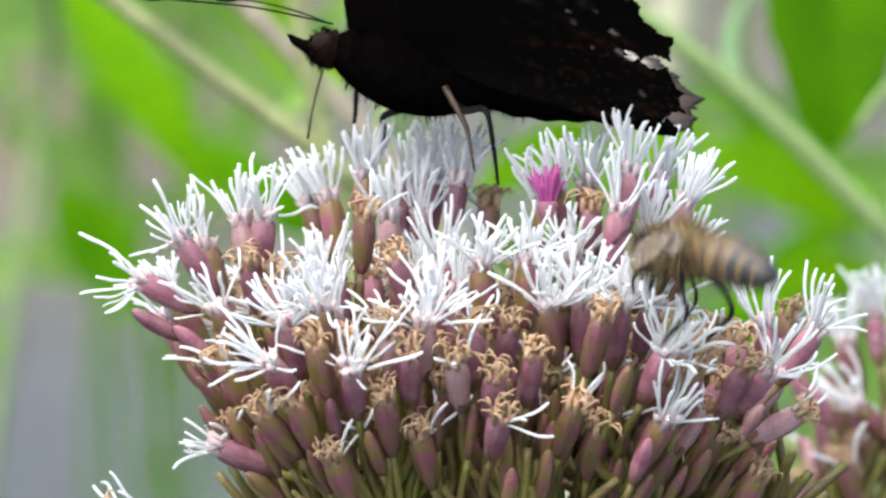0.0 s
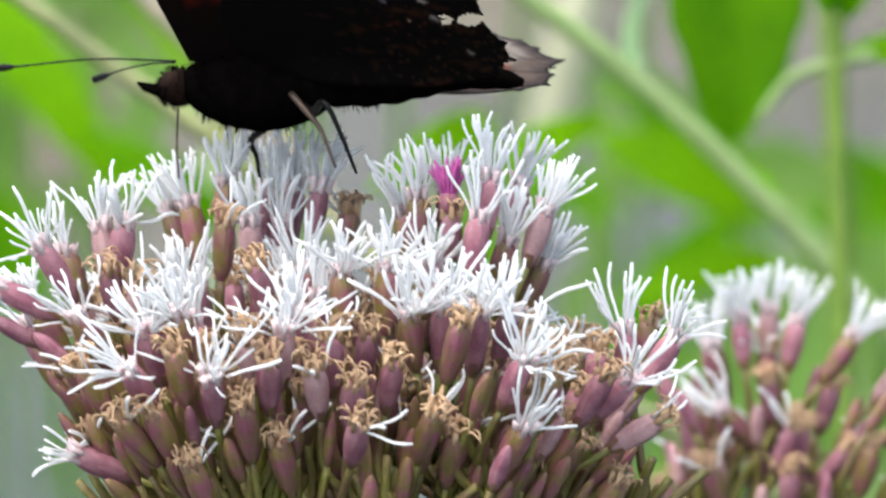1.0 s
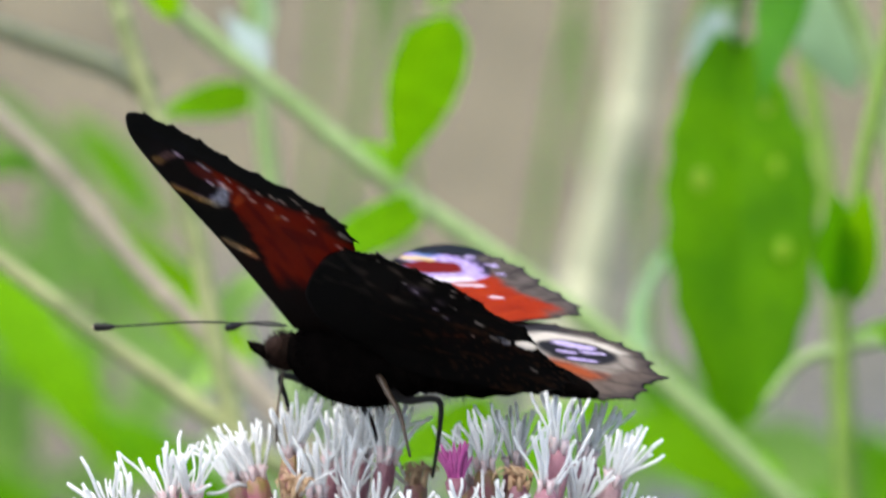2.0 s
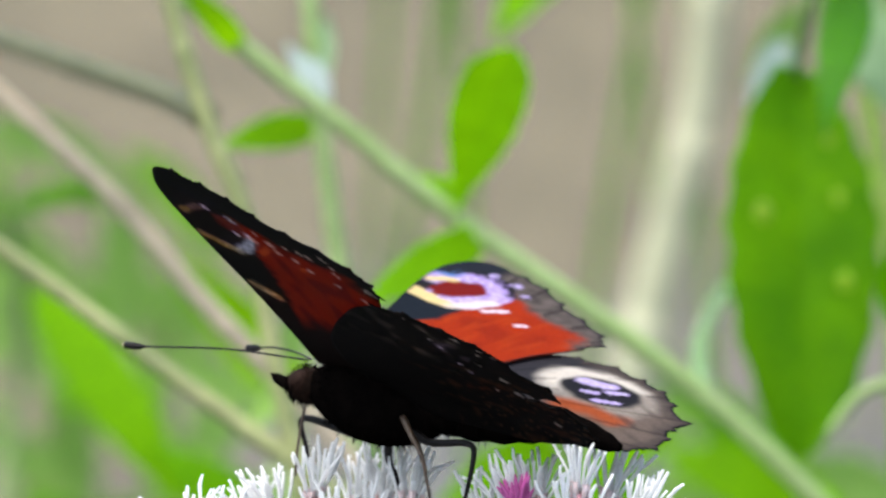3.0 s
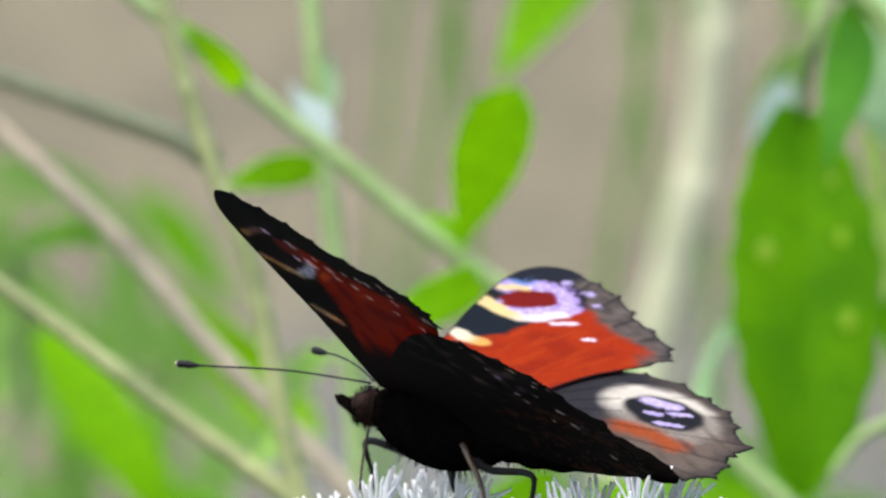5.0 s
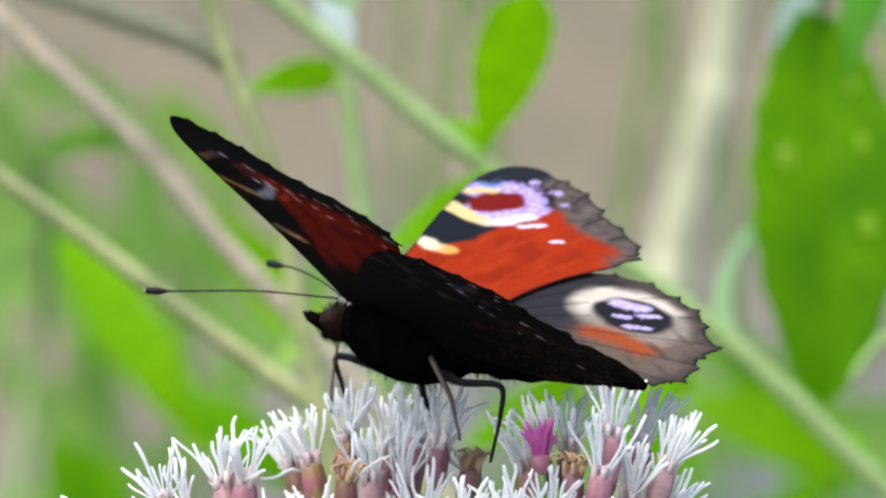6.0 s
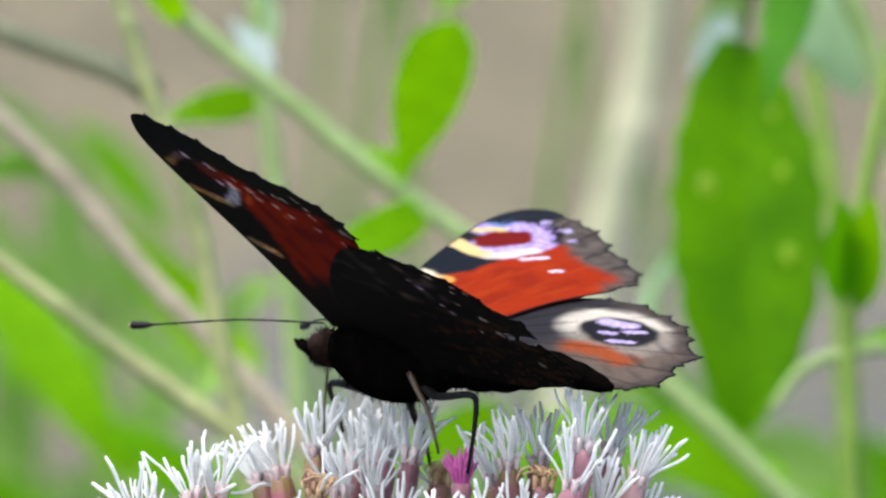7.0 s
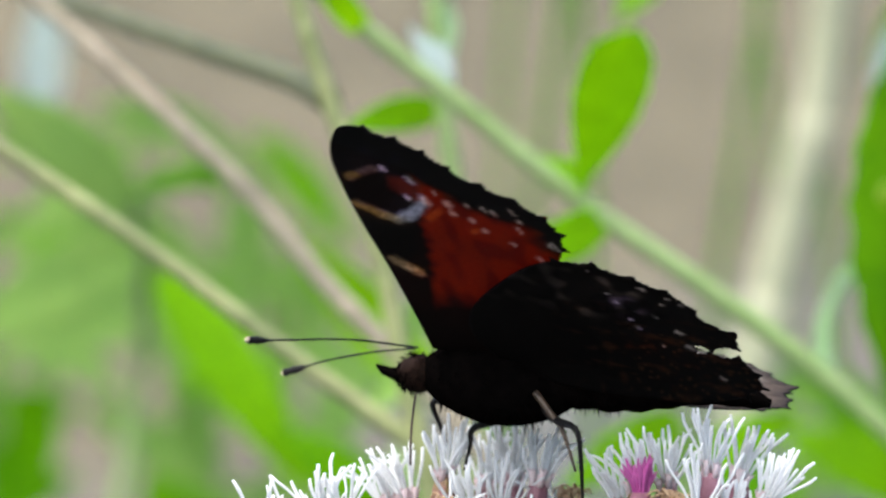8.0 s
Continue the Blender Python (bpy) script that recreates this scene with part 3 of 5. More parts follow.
def styles_mesh(count, length, spread):
    """White forked threads that stand out of the florets."""
    bm = bmesh.new()
    for i in range(count):
        a = rf.uniform(0, 6.2832)
        lean = spread * rf.uniform(0.15, 1.0)
        d = Vector((math.cos(a), math.sin(a), 0))
        L = length * rf.uniform(0.7, 1.12)
        bend = rf.uniform(-0.45, 0.6)
        wave, phase = rf.uniform(0.12, 0.45) * MM, rf.uniform(0, 6.28)
        side = Vector((-d.y, d.x, 0)) * rf.uniform(-0.35, 0.35)
        start = d * (rf.uniform(0.15, 0.85) * MM if count > 1 else 0)
        pts = []
        for k in range(7):
            t = k / 6
            o = L * (math.sin(lean) * t + bend * 0.35 * t * t)
            pts.append(start + (d + side * t).normalized() * o + Vector((0, 0, L * (math.cos(lean) * t - max(0, bend) * 0.3 * t ** 3))) + Vector((math.cos(phase), math.sin(phase), 0)) * wave * math.sin(5.5 * t + phase) * t)
        r = rf.uniform(0.125, 0.165) * MM
        tube(bm, pts, [r * 0.8, r * 0.85, r * 0.9, r, r * 1.05, r * 1.1, r * 0.8], 5)
    me = bpy.data.meshes.new("style")
    bm.to_mesh(me)
    bm.free()
    me.materials.append(STYLE)
    me.polygons.foreach_set("use_smooth", [True] * len(me.polygons))
    return me


def corolla_mesh(withered):
    """Slim little tubes with toothed mouths, close together; shrunken, with limp curled threads, once withered."""
    bm = bmesh.new()
    for i in range(6):
        a = 1.2566 * i + rf.uniform(-0.3, 0.3)
        d = Vector((math.cos(a), math.sin(a), 0)) * (0.62 if i else 0.1) * MM
        lean = d.normalized() * rf.uniform(0.05, 0.5 if withered else 0.3) * MM
        h = rf.uniform(0.7, 1.5) * MM
        tube(bm, [d, d + lean * 0.4 + Vector((0, 0, h * 0.6)), d + lean + Vector((0, 0, h))], [0.3 * MM, 0.27 * MM, 0.2 * MM if withered else 0.34 * MM], 6)
        p = d + lean + Vector((0, 0, h * 0.9))
        if withered:
            for k in range(3):
                b = rf.uniform(0, 6.28)
                o, s = Vector((math.cos(b), math.sin(b), 0)), Vector((-math.sin(b), math.cos(b), 0)) * rf.uniform(-0.6, 0.6)
                L = rf.uniform(0.7, 1.7) * MM
                tube(bm, spline([p, p + (o * 0.3 + Vector((0, 0, 0.5))) * L, p + (o * 0.7 + s + Vector((0, 0, rf.uniform(0.2, 0.8)))) * L, p + (o * rf.uniform(0.5, 1.1) + s * 1.6 + Vector((0, 0, rf.uniform(-0.3, 0.5)))) * L], 2), [0.12 * MM, 0.12 * MM, 0.11 * MM, 0.1 * MM, 0.09 * MM, 0.08 * MM, 0.05 * MM], 4)
        else:
            for k in range(5):
                b = 1.2566 * k + a
                o = Vector((math.cos(b), math.sin(b), 0))
                s = Vector((-o.y, o.x, 0))
                v = [bm.verts.new(p + o * 0.3 * MM + s * 0.16 * MM), bm.verts.new(p + o * 0.3 * MM - s * 0.16 * MM), bm.verts.new(p + o * 0.55 * MM + Vector((0, 0, 0.3 * MM)))]
                bm.faces.new(v)
    me = bpy.data.meshes.new("corolla")
    bm.to_mesh(me)
    bm.free()
    me.materials.append(WITHERED if withered else COROLLA)
    me.polygons.foreach_set("use_smooth", [True] * len(me.polygons))
    return me


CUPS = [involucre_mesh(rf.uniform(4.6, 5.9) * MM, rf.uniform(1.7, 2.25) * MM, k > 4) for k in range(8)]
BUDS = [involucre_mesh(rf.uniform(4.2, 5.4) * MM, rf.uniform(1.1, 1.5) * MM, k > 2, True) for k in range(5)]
TUFTS = [styles_mesh(18, 4.8 * MM, 0.6) for _ in range(7)]
THIN_TUFTS = [styles_mesh(12, 5.2 * MM, 0.75) for _ in range(6)]
THREADS = [styles_mesh(1, 5.0 * MM, 0.05) for _ in range(20)]
FEW = [styles_mesh(3, 4.2 * MM, 1.1) for _ in range(4)]
FRESH, SPENT = [corolla_mesh(False) for _ in range(5)], [corolla_mesh(True) for _ in range(6)]

# Heads that can be told apart: x, y, z of the cup's rim in mm about the top of the stem, lean to the side in degrees, lean to the viewer, kind.
# kinds: 0 full white tuft, 1 thin tuft, 2 withered, 3 closed bud
HEADS_LEFT = [
    (-23.1, -10, -22, -32, 5, 0), (-26.4, -8, -25.3, -62, 5, 1), (-27.1, -12, -27.4, -58, 10, 3), (-18.4, -8, -20.5, -8, 0, 0), (-16.5, -9, -20.2, 6, 5, 0),
    (-21.4, -2, -22.7, -15, -5, 1), (-20, -14, -27.3, -30, 20, 1), (-23.6, -14, -28.6, -48, 15, 3), (-21.8, -14, -32.7, -42, 20, 3),
    (-20, -16, -38.2, -66, 10, 1), (-17.8, -12, -23.7, -12, 20, 2), (-15.3, -12, -24.6, 0, 20, 2),
    (-25.5, -14, -44.2, -72, 10, 1), (-28.4, -10, -43.8, -80, 5, 2), (-17.7, -18, -40.1, -50, 25, 3),
]
HEADS_FRONT = [
    (-11.5, -20, -27, -3, 15, 0), (-14.4, -19, -28.2, -16, 20, 0), (-15.6, -23, -31.1, -30, 35, 1), (-9.2, -25, -31.7, -8, 35, 1), (-3.5, -22, -28.2, 2, 20, 1),
    (-2.8, -18, -27.1, 4, 12, 0), (1, -13, -23.9, -4, 5, 0), (4.8, -13, -23.7, 3, 5, 0), (6.4, -19, -27, -8, 15, 0), (9.1, -18, -26.6, 2, 15, 0),
    (12, -20, -26.8, 6, 15, 0), (14.5, -18, -26.9, 14, 15, 0), (8.3, -9, -23.4, -4, 5, 0), (15.5, -23, -30.4, 24, 25, 0), (12.7, -25, -31.2, 18, 30, 3), (10.6, -23, -27.5, 15, 18, 2),
]
HEADS_SPENT = [
    (-8.4, -7, -20, 4, 8, 2), (-5.8, -11, -23.3, -12, 10, 2), (0.3, -21, -28.7, 0, 25, 2), (3.2, -19, -28.4, 6, 20, 2), (-1, -24, -31, -6, 30, 2),
    (2.1, -24, -32.1, 4, 30, 2), (-16.4, -22, -35.1, -38, 25, 2), (-12.1, -24, -29.5, -14, 25, 2), (17.9, -22, -31.6, 18, 20, 2), (22.1, -18, -31.8, 28, 20, 2), (2.5, -26, -35.1, 10, 45, 2),
    (5.2, -22, -30.5, 8, 25, 2), (-6.4, -22, -28.7, -8, 22, 2), (-4.6, -24, -30.4, 0, 28, 2),
]
HEADS_BACK = [
    (-8.6, 6, -17.2, 3, -5, 0), (-11.6, 7, -19.1, -10, -5, 0), (-13.3, 10, -19.7, -18, -8, 0), (-5.3, 12, -18.3, 2, -10, 0), (-3, 10, -17.8, 6, -8, 0),
    (-0.8, 4, -17.6, 10, 0, 0), (-6.6, 1, -20.5, -4, 5, 0), (-3.9, 4, -20.6, 2, 0, 1), (1.7, 6, -19.5, 8, 0, 2),
]
HEADS_RIGHT = [
    (7.2, -4, -18.1, -6, 0, 0), (9.6, -2, -17.7, -2, 0, 0), (13.1, -8, -16.4, 6, 0, 0), (12.1, -11, -19.5, 8, 5, 1), (9.9, -6, -19.4, 0, 5, 2), (17.5, -6, -19.2, 18, 0, 0),
    (15.6, 0, -17.3, 12, -5, 0), (6.1, -2, -19.5, -8, 0, 1), (17.3, -4, -23.6, 24, 5, 0), (14.5, -6, -21.7, 16, 0, 0),
]
HEADS_SIDE = [
    (23.9, -6, -29, -8, 5, 1), (27.9, -10, -29.3, 34, 8, 1), (24, -16, -32.4, 42, 20, 1), (26.5, -14, -35.6, 58, 10, 2), (21.8, -8, -30.3, 4, 5, 2),
    (26.4, 4, -28.6, 10, 0, 2), (15.5, -22, -35.8, 28, 30, 1), (18.7, -20, -35, 30, 25, 3), (14.3, -24, -37, 20, 30, 3), (20.3, 2, -29.9, 8, 0, 2),
]
HEADS_FAR = [
    (37.8, 85, -32.4, -6, 0, 0), (40.7, 87, -31.7, 4, 0, 0), (43.2, 85, -32.6, 12, 0, 0), (48.3, 83, -33.9, 34, 0, 0), (36.1, 81, -40.7, -42, 10, 1),
    (40.9, 91, -36.4, -4, 0, 0), (45.4, 87, -36.7, 16, 0, 3), (42.7, 77, -41.9, 24, 20, 2), (47.4, 77, -44.1, 40, 20, 2), (53.2, 85, -36.7, 40, 0, 0), (54.7, 83, -40.8, 50, 0, 1),
    (35.4, 87, -35.2, -14, 0, 0), (39.2, 79, -39.9, 0, 20, 3), (50.3, 81, -41.1, 36, 10, 3),
]


def flower():
    top = thing("hemp_agrimony", (0, 0, 0), "hemp agrimony with mauve flower heads and white thread-like styles", "flower")
    crown = Vector((1.7, -2, -70.0))
    root = Vector((2.0, 0, -1030.0))

    def world(v):
        return Vector((v[0] * MM, v[1] * MM, 1 + v[2] * MM))

    bm = bmesh.new()
    line = spline([world(root), world((6, 6, -600)), world((1, 2, -220)), world(crown)], 14)
    tube(bm, line, [0.0032 - 0.0012 * i / len(line) for i in range(len(line))], 12)
    part("stem", bm, PEDICEL, top, "green stem tinged with purple")
    knots = [Vector(k) for k in ((-14, -10, -46), (-6, -16, -46), (4, -17, -46), (13, -14, -46), (-9, 5, -40), (1, 9, -40), (12, 5, -40), (22, -6, -46), (36, 84, -54), (49, 84, -57))]
    for kn in knots:
        bm = bmesh.new()
        q = spline([world(crown), world(crown.lerp(kn, 0.5) + Vector((0, 0, -5))), world(kn)], 6)
        tube(bm, q, [0.0013 - 0.0005 * i / len(q) for i in range(len(q))], 8)
        part("branch", bm, PEDICEL, top)

    def head(x, y, z, lean, toward, kind, k, near=""):
        p = world((x, y, z))
        tilt = Matrix.Rotation(radians(lean), 4, "Y") @ Matrix.Rotation(radians(toward), 4, "X")
        spin = Matrix.Rotation(rf.uniform(0, 6.28), 4, "Z")
        cup = BUDS[k % 5] if kind == 3 else CUPS[k % 8]
        length = max(v.co.z for v in cup.vertices)
        m = Matrix.Translation(p) @ tilt @ Matrix.Translation((0, 0, -length)) @ spin
        ob = part("flower_head", cup, [], top, smooth=False)
        ob.matrix_local = m
        rim = Matrix.Translation((0, 0, length * 0.93))
        if kind in (0, 1):
            part("corolla", FRESH[k % 5], [], ob, smooth=False).matrix_local = rim
            if near:
                way = rf.uniform(0, 6.28)
                for _ in range((17 if kind == 0 else 10) + (9 if near == "front" else 0)):
                    out = rf.uniform(0.03, (0.8 if kind == 0 else 1.0) + (0.35 if near == "front" else 0))
                    if rf.random() < 0.1:
                        out = rf.uniform(1.0, 1.6)
                    turn = Matrix.Rotation(rf.gauss(way, 1.5), 4, "Z")
                    size = rf.uniform(0.65, 1.2)
                    st = part("style", THREADS[rf.randrange(20)], [], ob, smooth=False)
                    st.matrix_local = rim @ turn @ Matrix.Translation((out * 1.1 * MM, 0, 0.0006)) @ Matrix.Rotation(out, 4, "Y") @ Matrix.Rotation(rf.uniform(0, 6.28), 4, "Z") @ Matrix.Scale(size, 4)
            else:
                part("style_tuft", (TUFTS[k % 7] if kind == 0 else THIN_TUFTS[k % 6]), [], ob, "tuft of white thread-like styles", smooth=False).matrix_local = rim @ Matrix.Translation((0, 0, 0.0006))
        elif kind == 2:
            part("corolla", SPENT[k % 6], [], ob, "withered tan corolla", smooth=False).matrix_local = rim
            if k % 2:
                part("style_tuft", FEW[k % 4], [], ob, smooth=False).matrix_local = rim
        foot = m.translation
        kn = min(knots, key=lambda q: (world(q) - foot - Vector((0, 0, -0.012))).length)
        bm = bmesh.new()
        down = (m.to_3x3() @ Vector((0, 0, -1))) * 0.005
        q = spline([foot, foot + down, (foot + down).lerp(world(kn), 0.5) + Vector((rf.gauss(0, 0.8), rf.gauss(0, 0.8), 0)) * MM, world(kn)], 4)
        tube(bm, q, [0.00032 + 0.00022 * i / len(q) for i in range(len(q))], 6)
        part("pedicel", bm, PEDICEL, top)

    placed, k = [], 0
    for group in (HEADS_LEFT, HEADS_FRONT, HEADS_SPENT, HEADS_BACK, HEADS_RIGHT, HEADS_SIDE, HEADS_FAR):
        for h in group:
            head(*h, k, "front" if group is HEADS_FRONT else "edge" if group is HEADS_LEFT else "")
            placed.append(Vector(h[:3]))
            k += 1
    # fuller heads and buds that fill the dome between and below them
    tries = 0
    while tries < 6000 and k < 370:
        tries += 1
        x, y = rf.uniform(-27, 26), rf.uniform(-24, 16)
        if (x / 27) ** 2 + ((y + 3) / 23) ** 2 > 1:
            continue
        canopy = -23.5 - 0.42 * max(0, -y - 4) - 0.0085 * (x + 4) ** 2 - 0.012 * max(0, y) ** 2
        low = rf.random() < 0.6
        z = canopy - (rf.uniform(2.5, 7.5) if low else rf.uniform(0.5, 3))
        v = Vector((x, y, z))
        if x < -27.5 + 0.62 * (-26 - z) or x > 30 - 0.4 * (-26 - z):
            continue
        if min((v - w).length for w in placed) < (1.75 if low else 2.6):
            continue
        placed.append(v)
        # low buds and front spent heads get dark bracts, dome shade put into colour
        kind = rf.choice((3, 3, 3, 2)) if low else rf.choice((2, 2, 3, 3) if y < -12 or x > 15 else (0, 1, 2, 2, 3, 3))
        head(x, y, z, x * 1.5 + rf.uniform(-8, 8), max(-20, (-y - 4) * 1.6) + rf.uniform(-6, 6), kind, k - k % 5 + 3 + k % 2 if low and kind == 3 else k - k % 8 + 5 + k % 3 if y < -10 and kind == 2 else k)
        k += 1
    tries = 0
    while tries < 1500 and k < 440:
        tries += 1
        v = Vector((rf.uniform(30, 62), rf.uniform(74, 96), rf.uniform(-54, -35)))
        if min((v - w).length for w in placed) < 2.3:
            continue
        placed.append(v)
        head(*v, (v.x - 40) * 2 + rf.uniform(-8, 8), rf.uniform(-5, 20), rf.choice((2, 2, 3, 3, 3)), k)
        k += 1
    # bare stalks between them
    for _ in range(230):
        kn = rf.choice(knots[:8])
        x, y = kn.x + rf.gauss(0, 3), kn.y + rf.gauss(0, 3) + 1.5
        tip = Vector((x, y, kn.z + rf.uniform(3, 8)))
        bm = bmesh.new()
        q = spline([world(kn.lerp(crown, rf.uniform(0, 0.6)) + Vector((rf.gauss(0, 1.5), rf.gauss(0, 1.5), 0))), world(kn.lerp(tip, 0.5) + Vector((0, 0, -1))), world(tip)], 4)
        tube(bm, q, [0.0006 - 0.00025 * i / len(q) for i in range(len(q))], 6)
        part("pedicel", bm, PEDICEL, top)
    return top


FLOWER = flower()


# ---- the butterfly: x forward, y left, z up, mm about the wing hinge ----
FORE = [(7.4, -0.6), (8.5, 4.0), (9.9, 9.5), (11.6, 15.7), (12.6, 20.7), (12.9, 24.4), (12.4, 27.1), (11.5, 28.9), (9.9, 29.6), (7.7, 29.3), (5.7, 28.7), (3.9, 27.8),
        (2.3, 26.5), (0.0, 25.3), (-2.3, 24.4), (-4.4, 23.0), (-5.9, 21.4), (-6.3, 19.7), (-5.9, 17.6), (-4.7, 14.0), (-3.3, 8.8), (-2.2, 4.0), (-1.0, 0.0)]
FORE_WORN = [(7.4, -0.6), (8.7, 4.0), (10.2, 9.8), (11.3, 13.3), (12.8, 18.9), (13.6, 22.7), (13.6, 25.9), (12.7, 27.8), (11.0, 28.8), (8.6, 28.6), (6.5, 28.3), (4.4, 27.5), (2.1, 25.8),
             (-0.8, 24.3), (-3.6, 22.8), (-5.1, 21.1), (-5.2, 19.0), (-4.2, 15.6), (-3.2, 12.8), (-2.4, 9.0), (-1.8, 4.0), (-1.0, 0.0)]
HIND = [(1.0, 0.0), (3.3, 3.2), (3.4, 5.8), (2.1, 8.7), (-0.3, 12.2), (-2.7, 15.1), (-5.4, 17.0), (-8.3, 17.6), (-11.0, 16.9), (-13.4, 16.1), (-15.6, 14.9), (-17.4, 12.7), (-20.1, 10.2),
        (-19.9, 8.4), (-20.4, 6.8), (-21.0, 4.6), (-20.4, 2.9), (-18.4, 1.6), (-15.0, 0.6), (-11.0, 0.2), (-6.0, -0.2), (-2.0, -0.2)]


def near_line(p, a, b):
    p, a, b = Vector(p), Vector(a), Vector(b)
    t = max(0, min(1, (p - a).dot(b - a) / (b - a).length_squared))
    return (p - a - (b - a) * t).length


def step(x, lo, hi):
    t = max(0.0, min(1.0, (x - lo) / (hi - lo)))
    return t * t * (3 - 2 * t)


def blend(a, b, f):
    return tuple(p + (q - p) * f for p, q in zip(a, b))


SOOT, RUST, CREAM, LILAC, GREY = (0.012, 0.012, 0.014), (0.29, 0.023, 0.0025), (0.64, 0.5, 0.23), (0.38, 0.29, 0.6), (0.105, 0.088, 0.078)
HIND_WORN = HIND[:11] + [(-17.1, 12.7), (-19.9, 10.7), (-19.7, 9.2), (-17.8, 8.4), (-16.2, 8.1), (-16.4, 7.5), (-18.4, 7.6), (-20.2, 7.5), (-21.2, 5.7), (-21.5, 4.3), (-20.5, 2.7)] + HIND[17:]
OUTER = ((10.5, 29.4), (6.0, 28.5), (3.9, 27.6), (0.0, 25.1), (-4.0, 22.9), (-5.8, 20.6), (-5.8, 18.6))
FORE_VEINS = [((4, 1.5), e) for e in ((8.4, 29.2), (5, 27.4), (1.4, 25.4), (-2, 23.6), (-5.0, 21.2))]
HIND_VEINS = [((0, 2), e) for e in ((-7, 17), (-11.5, 16.8), (-15.5, 14.5), (-19.5, 10.9), (-20.8, 7), (-21.2, 3.2), (-17, 0.6))]


def along(p, line):
    """Distance to a line of several legs, and how far along it the nearest place lies, from 0 to 1."""
    d = [(near_line(p, a, b), i) for i, (a, b) in enumerate(zip(line, line[1:]))]
    best, i = min(d)
    a, b = Vector(line[i]), Vector(line[i + 1])
    return best, (i + max(0, min(1, (Vector(p) - a).dot(b - a) / (b - a).length_squared))) / (len(line) - 1)


def fore_pattern(u, v, edge):
    """Upper side: rust red, a black front patch between two cream marks, an eyespot near the tip, a smoky margin."""
    w = noise.noise(Vector((u * 0.8, v * 0.8, 3)))
    fine = noise.noise(Vector((u * 2.3, v * 2.3, 51)))
    col = blend(RUST, (0.23, 0.016, 0.0025), step(noise.noise(Vector((u * 0.4, v * 0.3, 9))), -0.2, 0.5))
    col = blend(col, (0.34, 0.038, 0.004), 0.6 * step(noise.noise(Vector((u * 1.3, v * 0.25, 19))), 0.05, 0.45))
    col = blend((0.09, 0.025, 0.012), col, step(v - 0.3 * u, 0.5, 4.0))
    # smoky margin, broad towards the tip
    wide, rim = 1.6 + 2.4 * step(u, -5.5, 2.5), along((u, v), OUTER)[0]
    smoke = blend(tuple(k * (0.8 + 0.5 * w) for k in GREY), (0.06, 0.052, 0.05), step(1.2 - rim, 0.0, 0.9) * 0.8)
    smoke = blend(smoke, (0.05, 0.045, 0.045), step(u, 8.5, 11.5))
    col = blend(smoke, col, step(rim + 0.5 * w + 0.3 * fine, wide - 0.5, wide + 0.9) if v > 15 else 1)
    # black patch on the front edge
    lead = 8.8 + 0.235 * v - u
    floor_u = 6.7 + 0.55 * max(0, 13.5 - v)
    col = blend(col, (0.009, 0.013, 0.019), step(u + 0.3 * w, floor_u - 0.3, floor_u + 0.4) * step(v, 9.3, 10.2) * (1 - step(v, 20.0, 22.0)))
    col = blend(SOOT, col, step(lead + 0.25 * w, 0.35, 0.8))
    d, f = along((u, v), ((10.2, 10.5), (8.7, 10.3), (7.2, 10.5)))
    col = blend(blend((0.66, 0.6, 0.45), (0.62, 0.32, 0.08), step(f, 0.4, 1.0)), col, step(d + 0.3 * w, 0.6, 1.0))
    col = blend(col, (0.014, 0.017, 0.024), step(u + 0.3 * w, 8.6, 9.8) * step(v, 19.0, 21.0))
    # eyespot
    r = math.hypot((u - 9.4) / 4.1, (v - 21.7) / 4.9)
    eye = blend(LILAC, (0.58, 0.52, 0.74), step(fine, 0.05, 0.4))
    eye = blend(eye, (0.25, 0.16, 0.46), step(-fine, 0.1, 0.4) * 0.8)
    eye = blend(eye, (0.1, 0.2, 0.46), step(u, 11.0, 12.0) * step(v, 22.2, 23.2))
    eye = blend(eye, SOOT, step(u + 0.4 * w, 10.9, 11.5) * (1 - step(v, 19.9, 20.9)))
    eye = blend(eye, SOOT, step(r + 0.3 * fine, 0.74, 0.86) * step(v, 22.6, 23.8))
    core = math.hypot((u - 9.6 + 0.2 * (v - 21)) / 2.05, (v - 20.9) / 2.7)
    eye = blend((0.15, 0.008, 0.006), eye, step(core + 0.2 * w, 0.86, 1.04))
    d, f = along((u, v), ((12.7, 21.0), (12.0, 22.1), (11.2, 22.5)))
    eye = blend(CREAM, eye, step(d + 0.2 * w, 0.36, 0.62))
    d, f = along((u, v), ((12.9, 17.7), (11.4, 17.3), (9.6, 16.9), (7.8, 17.1), (6.6, 18.6), (6.1, 20.4)))
    col = blend(eye, col, step(r + 0.05 * w, 0.95, 1.03))
    pale = blend(CREAM, (0.62, 0.57, 0.66), step(f, 0.45, 0.75))
    col = blend(pale, col, step(d + 0.25 * w, 0.55 + 0.2 * step(0.6 - f, 0, 0.4), 0.95))
    for c in ((7.0, 26.2), (9.6, 26.5), (5.2, 24.6)):
        col = blend((0.42, 0.35, 0.62), col, step(math.hypot(u - c[0], v - c[1]) + 0.3 * fine, 0.3, 0.6))
    for line, q in ((((5.3, 18.3), (4.2, 19.9)), 0.3), (((1.6, 17.8), (1.2, 18.3)), 0.22)):
        col = blend((0.72, 0.65, 0.75), col, step(along((u, v), line)[0] + 0.25 * fine, q * 0.7, q * 1.5))
